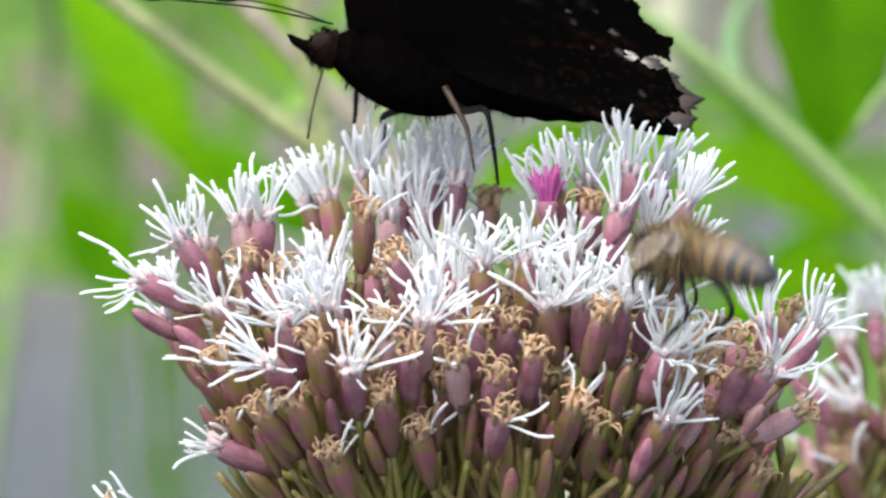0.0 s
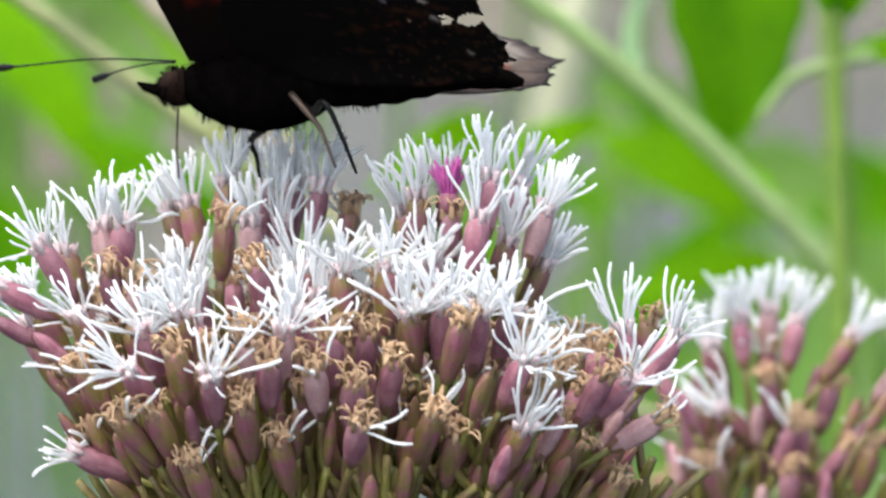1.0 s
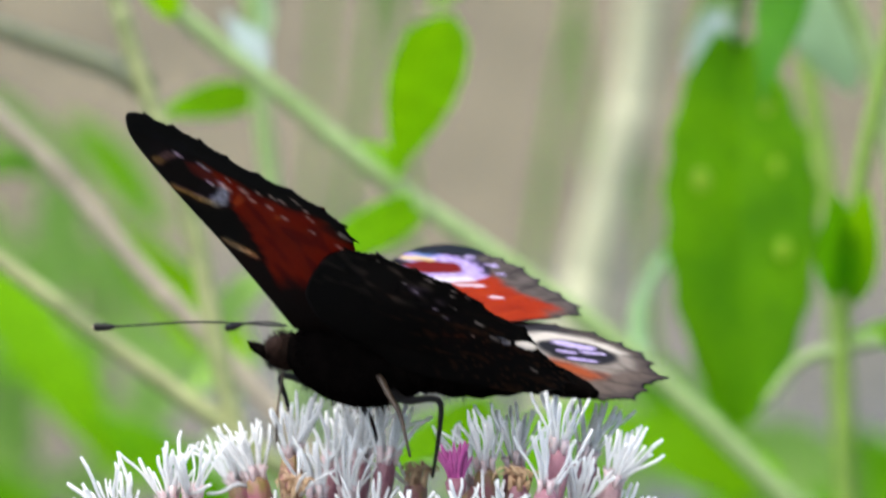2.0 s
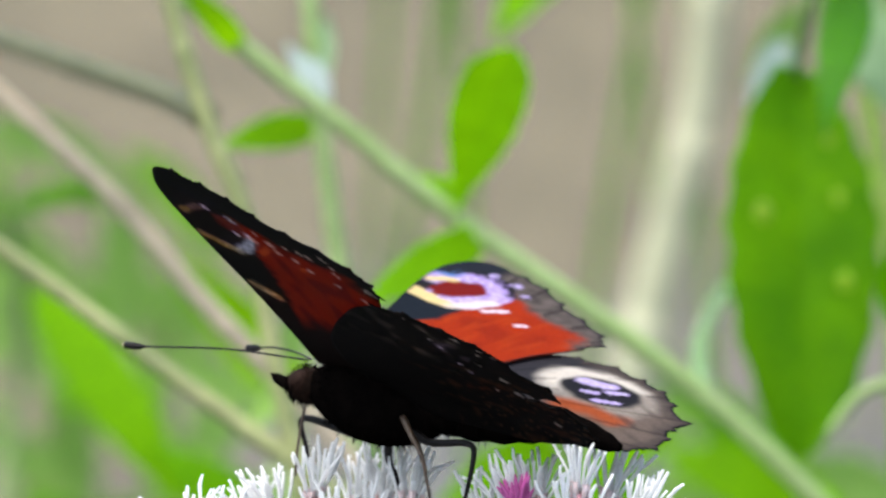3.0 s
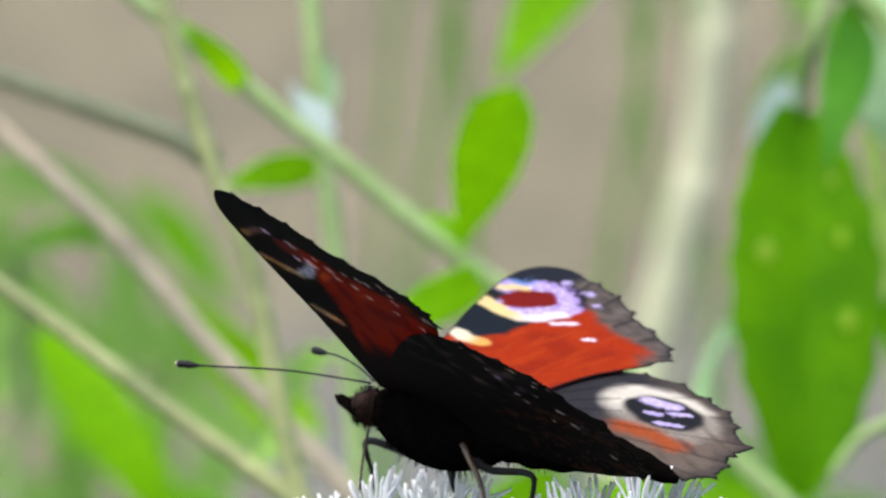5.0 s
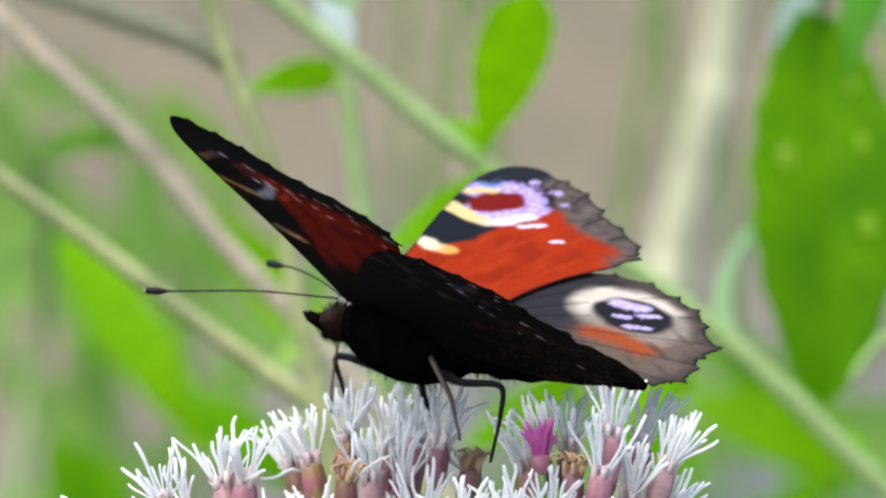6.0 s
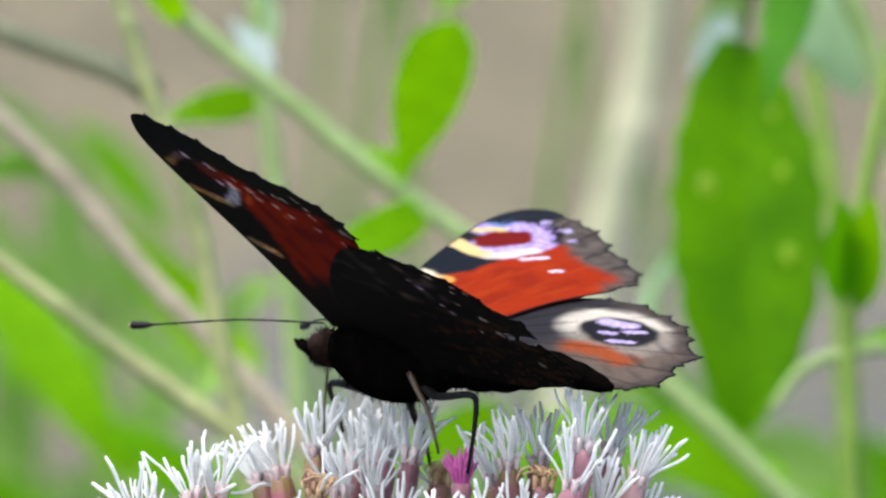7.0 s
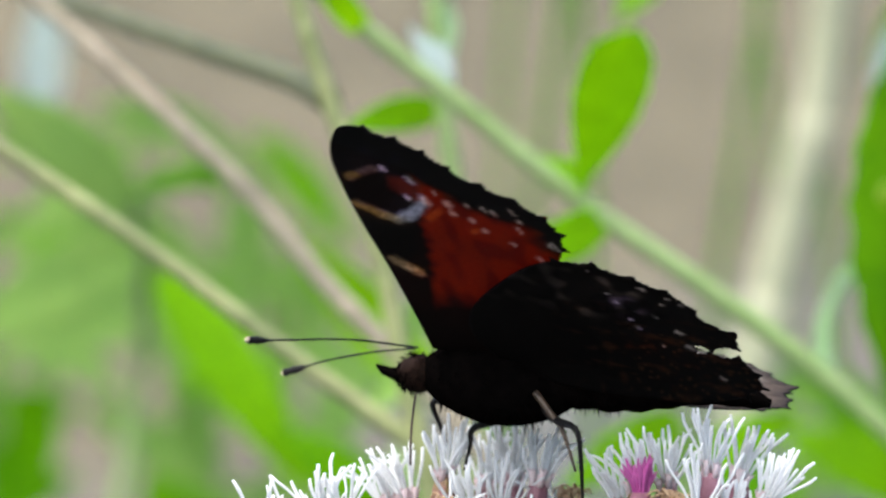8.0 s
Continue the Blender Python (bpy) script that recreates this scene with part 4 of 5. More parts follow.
    for a, b in FORE_VEINS:
        col = blend(tuple(k * (0.3 if rim < wide - 0.4 else 0.97) for k in col), col, step(near_line((u, v), a, b), 0.07, 0.24))
    return blend(SOOT, col, step(edge, 0.1, 0.3))


def fore_under(u, v, edge):
    """What shows on the sooty under side of the forewing: rust where light comes through, pale bars and white flecks."""
    w = noise.noise(Vector((u * 0.9, v * 0.9, 5)))
    fine = noise.noise(Vector((u * 2.6, v * 2.6, 15)))
    dark = (0.016, 0.009, 0.007)
    rust = blend((0.54, 0.075, 0.008), (0.34, 0.038, 0.006), step(noise.noise(Vector((u * 0.7, v * 0.35, 29))), -0.1, 0.5))
    wide, rim = 1.1 + 2.9 * step(u, -5.5, 0.0), along((u, v), OUTER)[0]
    field = step(v + 0.9 * (u - 5.2) * step(u, 3.6, 5.2) + 0.4 * w, 5.6, 9.0) * (1 - step(u + 0.5 * w, 5.3 + 0.06 * abs(v - 15), 6.3 + 0.06 * abs(v - 15))) * step(rim + 0.4 * w, wide - 0.5, wide + 0.5)
    col = blend(dark, rust, field)
    col = blend((0.018, 0.017, 0.018), col, step(rim + 0.3 * w, 0.7 * wide, 0.95 * wide) if v > 17 else 1)
    col = blend((0.24, 0.03, 0.01), col, step(math.hypot((u - 6.9) / 1.6, (v - 22.4) / 1.7) + 0.25 * w, 0.55, 1.1))
    for line, q, k0, k1 in ((((11.7, 21.9), (10.4, 23.2), (9.3, 24.0)), 0.42, (0.42, 0.28, 0.15), (0.34, 0.22, 0.13)),
                            (((11.3, 18.1), (9.8, 17.5), (8.3, 17.2), (6.8, 18.3), (5.6, 20.2)), 0.6, (0.62, 0.42, 0.2), (0.6, 0.66, 0.72)),
                            (((9.2, 11.2), (8.3, 10.5), (7.4, 10.0)), 0.62, (0.5, 0.36, 0.22), (0.85, 0.66, 0.5))):
        d, f = along((u, v), line)
        tone = blend(k0, k1, step(f, 0.2, 0.7))
        col = blend(tuple(c * (0.75 + 0.5 * fine) for c in tone), col, step(d + 0.25 * w + 0.2 * fine, q * 0.6, q * 1.35))
    # white flecks, some drawn out along the rays
    for c, q, l in (((8.4, 24.4), 0.36, 0.2), ((6.2, 23.6), 0.42, 0.5), ((5.3, 21.0), 0.55, 0.5), ((3.3, 21.2), 0.5, 0.3), ((3.0, 20.0), 0.4, 0.2), ((1.5, 19.6), 0.36, 0.3), ((0.5, 18.5), 0.36, 0.1),
                    ((-1.8, 17.4), 0.3, 0.1), ((0.2, 21.7), 0.26, 0.5), ((-0.6, 21.5), 0.26, 0.4), ((-2.3, 22.3), 0.2, 0.6), ((-2.7, 21.1), 0.26, 0.3), ((-2.6, 19.7), 0.22, 0.6), ((-5.1, 18.4), 0.3, 0.5), ((-5.5, 18.4), 0.18, 0.7),
                    ((-3.9, 15.9), 0.34, 0.4), ((6.8, 20.8), 0.3, 0.3), ((4.3, 22.4), 0.24, 0.3), ((1.6, 21.7), 0.2, 0.5)):
        d = near_line((u, v), (c[0] - 0.25 * l, c[1] - 0.5 * l), (c[0] + 0.25 * l, c[1] + 0.5 * l))
        col = blend((0.92, 0.76, 0.66), col, step(d + 0.22 * fine, q * 0.25, q * 1.25))
    return col


def hind_pattern(u, v, edge):
    """Upper side: dusky, with a rust streak and a black eyespot flecked with lilac inside a cream ring."""
    w = noise.noise(Vector((u * 0.7, v * 0.7, 7)))
    fine = noise.noise(Vector((u * 2.4, v * 2.4, 37)))
    col = blend((0.026, 0.025, 0.03), (0.115, 0.09, 0.073), step(-u + w, 6, 13))
    du, dv = u + 11.1, v - 11.2
    r = math.hypot((du * 0.97 + dv * 0.22) / 3.3, (dv * 0.97 - du * 0.22) / 2.45)
    ang = math.atan2(dv, du)
    bright = 0.3 + 0.7 * step(math.cos(ang - 0.9), -0.35, 0.5)
    col = blend(blend(col, (0.56, 0.52, 0.45), bright), col, step(r + 0.25 * w, 1.5, 2.05))
    d, f = along((u, v), ((-10.0, 6.5), (-12.5, 6.9), (-15.4, 6.3)))
    col = blend((0.27, 0.058, 0.016), col, step(d + 0.5 * w, 0.3, 1.9))
    eye = (0.012, 0.012, 0.015)
    for line, q in ((((-8.7, 12.4), (-9.9, 12.5), (-10.9, 12.9)), 0.8), (((-10.0, 10.2), (-11.0, 10.6)), 0.34), (((-11.7, 11.5), (-12.7, 12.3)), 0.42), (((-11.9, 9.1), (-13.5, 9.9)), 0.36)):
        lit = blend((0.42, 0.35, 0.62), (0.6, 0.55, 0.7), step(fine, 0.05, 0.35))
        eye = blend(lit, eye, step(along((u, v), line)[0] + 0.3 * fine, q * 0.7, q * 1.25))
    col = blend(eye, col, step(r + 0.12 * w, 1.0, 1.28))
    streak = noise.noise(Vector((u * 0.5 - v * 0.9, u * 0.25, 13)))
    col = blend((0.045, 0.036, 0.032), col, 1 - 0.6 * step(streak, 0.0, 0.45) * step(-u, 13.5, 16.5))
    col = blend((0.06, 0.048, 0.042), col, step(edge + 0.6 * w, 0.4, 1.8) if u < -6 else step(edge, 0.1, 0.6))
    for a, b in HIND_VEINS:
        col = blend(tuple(k * 0.55 for k in col), col, step(near_line((u, v), a, b), 0.06, 0.25) if r > 1.3 else 1)
    return blend(SOOT, col, step(edge, 0.1, 0.3))


def hind_under(u, v, edge):
    """Sooty under side, smooth towards the front with a sheen painted in, mottled brown behind, with white flecks along
    the edge.
    """
    w = noise.noise(Vector((u * 0.3, v * 0.9, 2))) + 0.6 * noise.noise(Vector((u * 1.1, v * 1.7, 6)))
    fine = noise.noise(Vector((u * 2.2, v * 2.2, 21)))
    col = blend((0.003, 0.003, 0.003), (0.13, 0.05, 0.022), step(w, 0.1, 0.85) * step(-u, 3, 9) * (1 - step(v, 9.5, 12.5)))
    # grey-brown gloss highlights put into the colour of the outer front part
    col = blend(col, (0.2, 0.16, 0.14), 0.8 * step(noise.noise(Vector((u * 0.55, v * 0.55, 17))), 0.05, 0.5) * step(v, 8.5, 11.5) * (1 - step(-u, 11, 13)))
    col = blend(col, (0.2, 0.1, 0.05), 0.7 * step(fine, 0.25, 0.5) * step(-u, 9, 12) * (1 - step(v, 8.0, 10.5)))
    for c, q, l in (((-9.3, 13.5), 0.24, 0.2), ((-9.9, 12.6), 0.26, 0.2), ((-10.9, 10.3), 0.22, 0.2), ((-11.5, 9.3), 0.3, 0.3), ((-12.4, 15.4), 0.26, 0.6), ((-13.9, 13.5), 0.26, 0.2), ((-14.4, 14.6), 0.2, 0.3),
                    ((-15.6, 14.0), 0.22, 0.2), ((-15.0, 9.8), 0.34, 0.5), ((-13.4, 7.4), 0.24, 0.3), ((-13.1, 11.5), 0.26, 0.4), ((-15.7, 7.9), 0.4, 0.6), ((-18.2, 4.4), 0.3, 0.4), ((-8.0, 16.6), 0.2, 0.2)):
        d = near_line((u, v), (c[0] - 0.3 * l, c[1] - 0.15 * l), (c[0] + 0.3 * l, c[1] + 0.15 * l))
        col = blend((0.85, 0.74, 0.68), col, step(d + 0.2 * fine, q * 0.2, q))
    return col


def wing_mesh(name, outline, pattern, under, side, camber, scallop):
    """A thin wing: an upper and an under skin closed by a rim, its scale pattern stored on it."""
    smooth = spline([(a, b, 0) for a, b in outline] + [(*outline[0], 0)], 14)[:-1]
    rim = []
    for i, p in enumerate(smooth):
        q = Vector((p.x, p.y))
        if scallop(p.x, p.y):
            d = (smooth[(i + 1) % len(smooth)] - smooth[i - 1]).normalized()
            q += Vector((d.y, -d.x)) * (0.75 * (1 - abs(math.sin(i * 0.19))) ** 2.2 - 0.2 + rf.uniform(-0.16, 0.16))
        rim.append(q)
    lo, hi = [min(p[k] for p in rim) for k in (0, 1)], [max(p[k] for p in rim) for k in (0, 1)]

    def inside(x, y):
        c = False
        for i in range(len(rim)):
            a, b = rim[i - 1], rim[i]
            if (a.y > y) != (b.y > y) and x < (b.x - a.x) * (y - a.y) / (b.y - a.y) + a.x:
                c = not c
        return c

    R = np.array([tuple(p) for p in rim])

    def edge(x, y):
        return float(np.sqrt(((R - (x, y)) ** 2).sum(1).min()))

    pts, s = list(rim), 0.27
    for i in range(int((hi[0] - lo[0]) / s)):
        for j in range(int((hi[1] - lo[1]) / s)):
            x, y = lo[0] + (i + 0.5 * (j % 2)) * s, lo[1] + j * s
            if edge(x, y) > 0.16 and inside(x, y):
                pts.append(Vector((x, y)))
    n = len(rim)
    vs, _, fs, *_ = delaunay_2d_cdt(pts, [(i, (i + 1) % n) for i in range(n)], [], 1, 1e-4)
    N = len(vs)
    e = [edge(p.x, p.y) for p in vs]
    cols = [pattern(p.x, p.y, d) for p, d in zip(vs, e)] + [under(p.x, p.y, d) for p, d in zip(vs, e)]
    verts = [(p.x * MM, side * p.y * MM, (camber(p.x, p.y) + h) * MM) for h in (0.035, -0.035) for p in vs]
    fwd = [tuple(f) for f in fs]
    def turn(f):
        a, b, c = (vs[k] for k in f[:3])
        return ((b - a).cross(c - a) > 0) == (side > 0)
    up = [f if turn(f) else f[::-1] for f in fwd]
    down = [tuple(k + N for k in f[::-1]) for f in up]
    count = {}
    for f in up:
        for a, b in zip(f, f[1:] + f[:1]):
            count[(a, b)] = 1
    edges = [(a, b) for a, b in count if (b, a) not in count]
    sides = [(b, a, a + N, b + N) for a, b in edges]
    me = bpy.data.meshes.new(name)
    me.from_pydata(verts, [], up + down + sides)
    me.materials.append(WING_UPPER)
    me.materials.append(WING_UNDER)
    me.polygons.foreach_set("material_index", [0] * len(up) + [1] * (len(down) + len(sides)))
    me.polygons.foreach_set("use_smooth", [True] * len(me.polygons))
    at = me.color_attributes.new("pattern", "FLOAT_COLOR", "POINT")
    at.data.foreach_set("color", [k for c in cols for k in (*c, 1.0)])
    return me


def fore_camber(u, v):
    return 0.35 * math.sin(math.pi * min(1, v / 26)) + 0.02 * (u - 3) * v / 12


def hind_camber(u, v):
    return 0.3 * math.sin(math.pi * min(1, max(0, v) / 18)) - 0.42 - 0.2 * max(0, 2.2 - v) ** 1.5 * step(-u, 0, 5)


def insect_leg(pts, radii, material, parent, label=""):
    bm = bmesh.new()
    hip = Vector(pts[0]) * MM
    q = spline([Vector(p) * MM - hip for p in pts], 5)
    r = np.interp(np.linspace(0, 1, len(q)), np.linspace(0, 1, len(radii)), radii)
    tube(bm, q, [float(k) * MM for k in r], 7)
    rl = random.Random(len(pts))
    for i in range(2, len(q) - 1):
        for s in (-1, 1):
            d = Vector((rl.uniform(-1, 1), s, rl.uniform(-1, 1))).normalized()
            tube(bm, [q[i], q[i] + d * 0.45 * MM], [0.05 * MM, 0.015 * MM], 3, cap=False)
    leg = part("leg", bm, material, parent, label)
    leg.location = hip
    return leg


def fuzz(name, bodies, count, length, material, parent, seed):
    """Short hairs that stand off rounded bodies given as centre and radii."""
    rl = random.Random(seed)
    bm = bmesh.new()
    for _ in range(count):
        c, r = rl.choice(bodies)
        d = Vector((rl.gauss(0, 1), rl.gauss(0, 1), rl.gauss(0, 1))).normalized()
        p = Vector(c) + Vector((d.x * r[0], d.y * r[1], d.z * r[2])) * 0.97
        out = (Vector((d.x / r[0], d.y / r[1], d.z / r[2])).normalized() + Vector((-0.5, 0, -0.1)) + Vector((rl.gauss(0, 0.2), rl.gauss(0, 0.2), rl.gauss(0, 0.2)))).normalized()
        L = length * rl.uniform(0.5, 1.2)
        tube(bm, [p * MM, (p + out * L * 0.6) * MM, (p + out * L + Vector((0, 0, -0.15 * L))) * MM], [0.05 * MM, 0.04 * MM, 0.012 * MM], 3, cap=False)
    return part(name, bm, material, parent)


def butterfly():
    top = thing("butterfly", (0, 0, 1), "peacock butterfly with sooty undersides and rust-red eyespotted wings", "butterfly")
    bm = bmesh.new()
    ts = [i / 14 for i in range(15)]
    lathe(bm, [((8.0 - 12.5 * t) * MM, 0, (-4.0 + 1.0 * t) * MM) for t in ts], [max(0.25, 3.7 * math.sin(math.pi * (0.06 + 0.86 * t)) ** 0.6) * MM for t in ts], 20, 0.88)
    part("thorax", bm, FUR, top)
    bm = bmesh.new()
    prof = [(-2.5, -2.3, 1.9), (-4.5, -2.2, 2.25), (-7, -2.0, 2.25), (-9.5, -1.7, 2.1), (-12, -1.2, 1.85), (-14.5, -0.7, 1.5), (-17.2, -0.6, 1.15), (-19.6, -0.7, 0.8), (-21.0, -0.8, 0.35)]
    line = spline([(x, 0, z) for x, z, _ in prof], 4)
    rad = np.interp(np.linspace(0, 1, len(line)), np.linspace(0, 1, len(prof)), [p[2] for p in prof])
    lathe(bm, [p * MM for p in line], [float(r) * MM * (1 + 0.05 * math.sin(i * 1.57)) for i, r in enumerate(rad)], 18, 0.9)
    part("abdomen", bm, FUR, top)
    bm = bmesh.new()
    ts = [i / 10 for i in range(11)]
    lathe(bm, [((10.3 - 3.4 * t) * MM, 0, (-4.5 + 0.4 * t) * MM) for t in ts], [max(0.2, 1.6 * math.sin(math.pi * (0.08 + 0.84 * t)) ** 0.6) * MM for t in ts], 16, 1.05)
    head = part("head", bm, FACE, top, "small brown furry head")
    for s in (1, -1):
        bm = bmesh.new()
        bmesh.ops.create_uvsphere(bm, u_segments=16, v_segments=10, radius=0.85 * MM, matrix=Matrix.Translation((9.0 * MM, s * 1.25 * MM, -4.0 * MM)) @ Matrix.Diagonal((1.05, 0.7, 1.1, 1)))
        part("eye", bm, EYE_DARK, head)
        bm = bmesh.new()
        tube(bm, [Vector(p) * MM for p in ((9.4, s * 0.55, -5.0), (10.6, s * 0.55, -4.7), (11.5, s * 0.45, -4.6), (12.2, s * 0.35, -4.3))], [0.42 * MM, 0.48 * MM, 0.36 * MM, 0.1 * MM], 8)
        part("palp", bm, FUR, head)
    antennae = []
    for pts in (((8.9, 0.7, -2.2), (15.3, 3.2, -3.3), (20.7, 4.8, -4.8), (22.8, 5.3, -5.4), (24.4, 5.7, -5.8)),
                ((9.5, -0.7, -2.3), (13.0, -2.6, -2.1), (17.0, -4.4, -2.3), (18.7, -5.0, -2.6), (20.4, -5.5, -2.9))):
        bm = bmesh.new()
        root = Vector(pts[0]) * MM
        q = [p - root for p in spline([Vector(p) * MM for p in pts], 8)]
        n = len(q)
        tube(bm, q, [(0.085 + 0.23 * step(i / n, 0.66, 0.82)) * MM * (1 + 0.12 * math.sin(i * 2.1)) for i in range(n)], 8)
        ant = part("antenna", bm, CHITIN, top, "thin black clubbed antenna")
        ant.location = root
        antennae.append((ant, (q[-1] - q[0])))
        bm = bmesh.new()
        d = (q[-1] - q[-3]).normalized()
        tube(bm, [q[-1] - d * 0.2 * MM, q[-1] + d * 0.1 * MM, q[-1] + d * 0.22 * MM], [0.3 * MM, 0.22 * MM, 0.06 * MM], 8)
        part("tip", bm, CLUB_TIP, ant, "buff antenna tip")
    bm = bmesh.new()
    tube(bm, spline([Vector(p) * MM for p in ((8.5, 0, -5.5), (8.4, 0, -7.4), (8.1, 0.1, -9.7), (7.7, 0, -11.8))], 6), 0.11 * MM, 7)
    part("proboscis", bm, CHITIN_TAN, top, "thin uncoiled proboscis")
    insect_leg([(-2.1, 2.4, -3.8), (-3.4, 2.8, -4.8), (-5.1, 3.0, -6.3), (-6.0, 3.1, -7.7), (-7.0, 3.2, -9.4)], (0.3, 0.27, 0.21, 0.15, 0.11), CHITIN_TAN, top, "tan lit leg")
    legs = [insect_leg([(-2.6, 1.4, -4.6), (-4.4, 1.6, -5.2), (-9.3, 3, -4.0), (-9.8, 3, -4.3), (-10.1, 3, -6.7), (-10.1, 3, -10.3)], (0.4, 0.36, 0.27, 0.24, 0.2, 0.12), CHITIN, top),
            insect_leg([(1.5, -1.2, -6.6), (3.2, -1.5, -7.2), (9.1, -3, -8.0), (9.4, -3, -8.5), (8.6, -3, -10.4), (8.0, -3, -12.2)], (0.42, 0.38, 0.3, 0.25, 0.18, 0.12), CHITIN, top),
            insect_leg([(0.4, -1.6, -6.0), (1.0, -2, -7.1), (1.5, -3.6, -9.1), (0.6, -4, -10.1), (-0.6, -4.2, -12.2)], (0.42, 0.38, 0.28, 0.19, 0.12), CHITIN, top)]
    fuzz("head_fur", [((8.9, 0, -4.3), (1.5, 1.7, 1.6))], 420, 0.45, FUR, top, 4)
    fuzz("fur", [((2.0, 0, -3.5), (6.2, 3.2, 3.6)), ((-6, 0, -1.9), (4, 2.0, 2.1))], 900, 0.9, FUR, top, 3)
    wings = {}
    for side, s in (("left", 1), ("right", -1)):
        me = wing_mesh("forewing", FORE if s > 0 else FORE_WORN, fore_pattern, fore_under, s, fore_camber, lambda u, v: v > 18 and u < 9.5)
        wings["fore", side] = part("forewing", me, [], top, "rust-red forewing with a cream and lilac eyespot", smooth=False)
        me = wing_mesh("hindwing", HIND_WORN if s > 0 else HIND, hind_pattern, hind_under, s, hind_camber, lambda u, v: u < -5 and v > 2)
        wings["hind", side] = part("hindwing", me, [], top, "dusky hindwing with a pale-ringed eyespot", smooth=False)
    return top, wings, antennae, legs


BUTTERFLY, WINGS, ANTENNAE, LEGS = butterfly()


# ---- the honeybee: x forward, z up, mm ----
def bee():
    top = thing("honeybee", (0, 0, 1), "tawny furry honeybee with a banded abdomen", "bee")
    bm = bmesh.new()
    ts = [i / 12 for i in range(13)]
    lathe(bm, [((2.2 - 4.4 * t) * MM, 0, 0) for t in ts], [max(0.3, 2.1 * math.sin(math.pi * (0.07 + 0.86 * t)) ** 0.6) * MM for t in ts], 18)
    part("thorax", bm, BEE_FUR, top, "tawny furry thorax")
    bm = bmesh.new()
    lathe(bm, [((4.2 - 2.0 * t) * MM, 0, (-0.9 + 0.4 * t) * MM) for t in ts], [max(0.25, 1.7 * math.sin(math.pi * (0.08 + 0.84 * t)) ** 0.6) * MM for t in ts], 16, 1.15)
    head = part("head", bm, BEE_DARK, top)
    for s in (1, -1):
        bm = bmesh.new()
        bmesh.ops.create_uvsphere(bm, u_segments=14, v_segments=10, radius=1.0 * MM, matrix=Matrix.Translation((3.3 * MM, s * 1.4 * MM, -0.6 * MM)) @ Matrix.Diagonal((0.7, 0.6, 1.15, 1)))
        part("eye", bm, CHITIN, head)
        bm = bmesh.new()
        tube(bm, spline([Vector(p) * MM for p in ((4.0, s * 0.5, -0.4), (5.0, s * 0.9, 0.5), (6.3, s * 1.4, -0.9))], 5), 0.13 * MM, 6)
        part("antenna", bm, CHITIN, head)
    prof = [(-1.7, 1.1), (-2.6, 1.65), (-4.0, 1.95), (-5.6, 1.95), (-7.2, 1.75), (-8.6, 1.3), (-9.6, 0.75), (-10.1, 0.15)]

    def girth(x):
        return float(np.interp(-x, [-q[0] for q in prof], [q[1] for q in prof]))

    def sag(x):
        return -0.012 * (x + 1.7) ** 2

    bm = bmesh.new()
    xs = [-1.7 - 8.4 * i / 24 for i in range(25)]
    tube(bm, [(x * MM, 0, sag(x) * MM) for x in xs], [girth(x) * MM for x in xs], 18)
    abdomen = part("abdomen", bm, BEE_AMBER, top, "amber abdomen with dark bands")
    for x0, x1, m in ((-3.5, -3.9, BEE_BROWN), (-4.9, -5.5, BEE_BROWN), (-6.3, -7.1, BEE_DARK), (-7.6, -8.4, BEE_DARK), (-8.7, -10.1, BEE_DARK)):
        bm = bmesh.new()
        xs = [x0 + (x1 - x0) * i / 5 for i in range(6)]
        tube(bm, [(x * MM, 0, (sag(x) + 0.02) * MM) for x in xs], [(girth(x) * 1.012 + 0.01) * MM for x in xs], 18)
        part("band", bm, m, abdomen)
    fuzz("abdomen_fuzz", [((-4.4, 0, -0.1), (2.6, 1.95, 1.95)), ((-6.6, 0, -0.4), (2.6, 1.75, 1.75))], 450, 0.35, BEE_FUR, top, 14)
    wings = []
    for s in (1, -1):
        for L, W, a in ((9.0, 3.0, 25), (6.0, 2.2, 45)):
            bm = bmesh.new()
            prev = None
            for k in range(9):
                t = k / 8
                w = W * 0.5 * math.sin(math.pi * (0.1 + 0.84 * t))
                row = [bm.verts.new((-math.sin(radians(a)) * t * L * MM + q * w * MM * math.cos(radians(a)), s * (math.cos(radians(a)) * t * L + q * w * math.sin(radians(a))) * MM, 0.2 * math.sin(5 * t) * MM)) for q in (-1, -0.3, 0.4, 1)]
                if prev:
                    for c in range(3):
                        bm.faces.new((prev[c], prev[c + 1], row[c + 1], row[c]))
                prev = row
            bmesh.ops.solidify(bm, geom=bm.faces[:], thickness=0.03 * MM)
            wing = part("wing", bm, MEMBRANE, top, "clear smoky wing")
            wing.location = (0.6 * MM, s * 1.2 * MM, 1.5 * MM)
            wings.append((wing, s))
    for s in (1, -1):
        insect_leg([(1.4, s * 0.9, -1.5), (2.6, s * 1.8, -2.2), (3.2, s * 1.9, -3.2), (2.9, s * 1.9, -4.2)], (0.16, 0.16, 0.12, 0.07), CHITIN, top)
        insect_leg([(0.2, s * 0.9, -1.8), (0.8, s * 2.4, -2.8), (0.3, s * 2.6, -4.2), (0.8, s * 2.6, -5.4)], (0.16, 0.17, 0.13, 0.07), CHITIN, top)
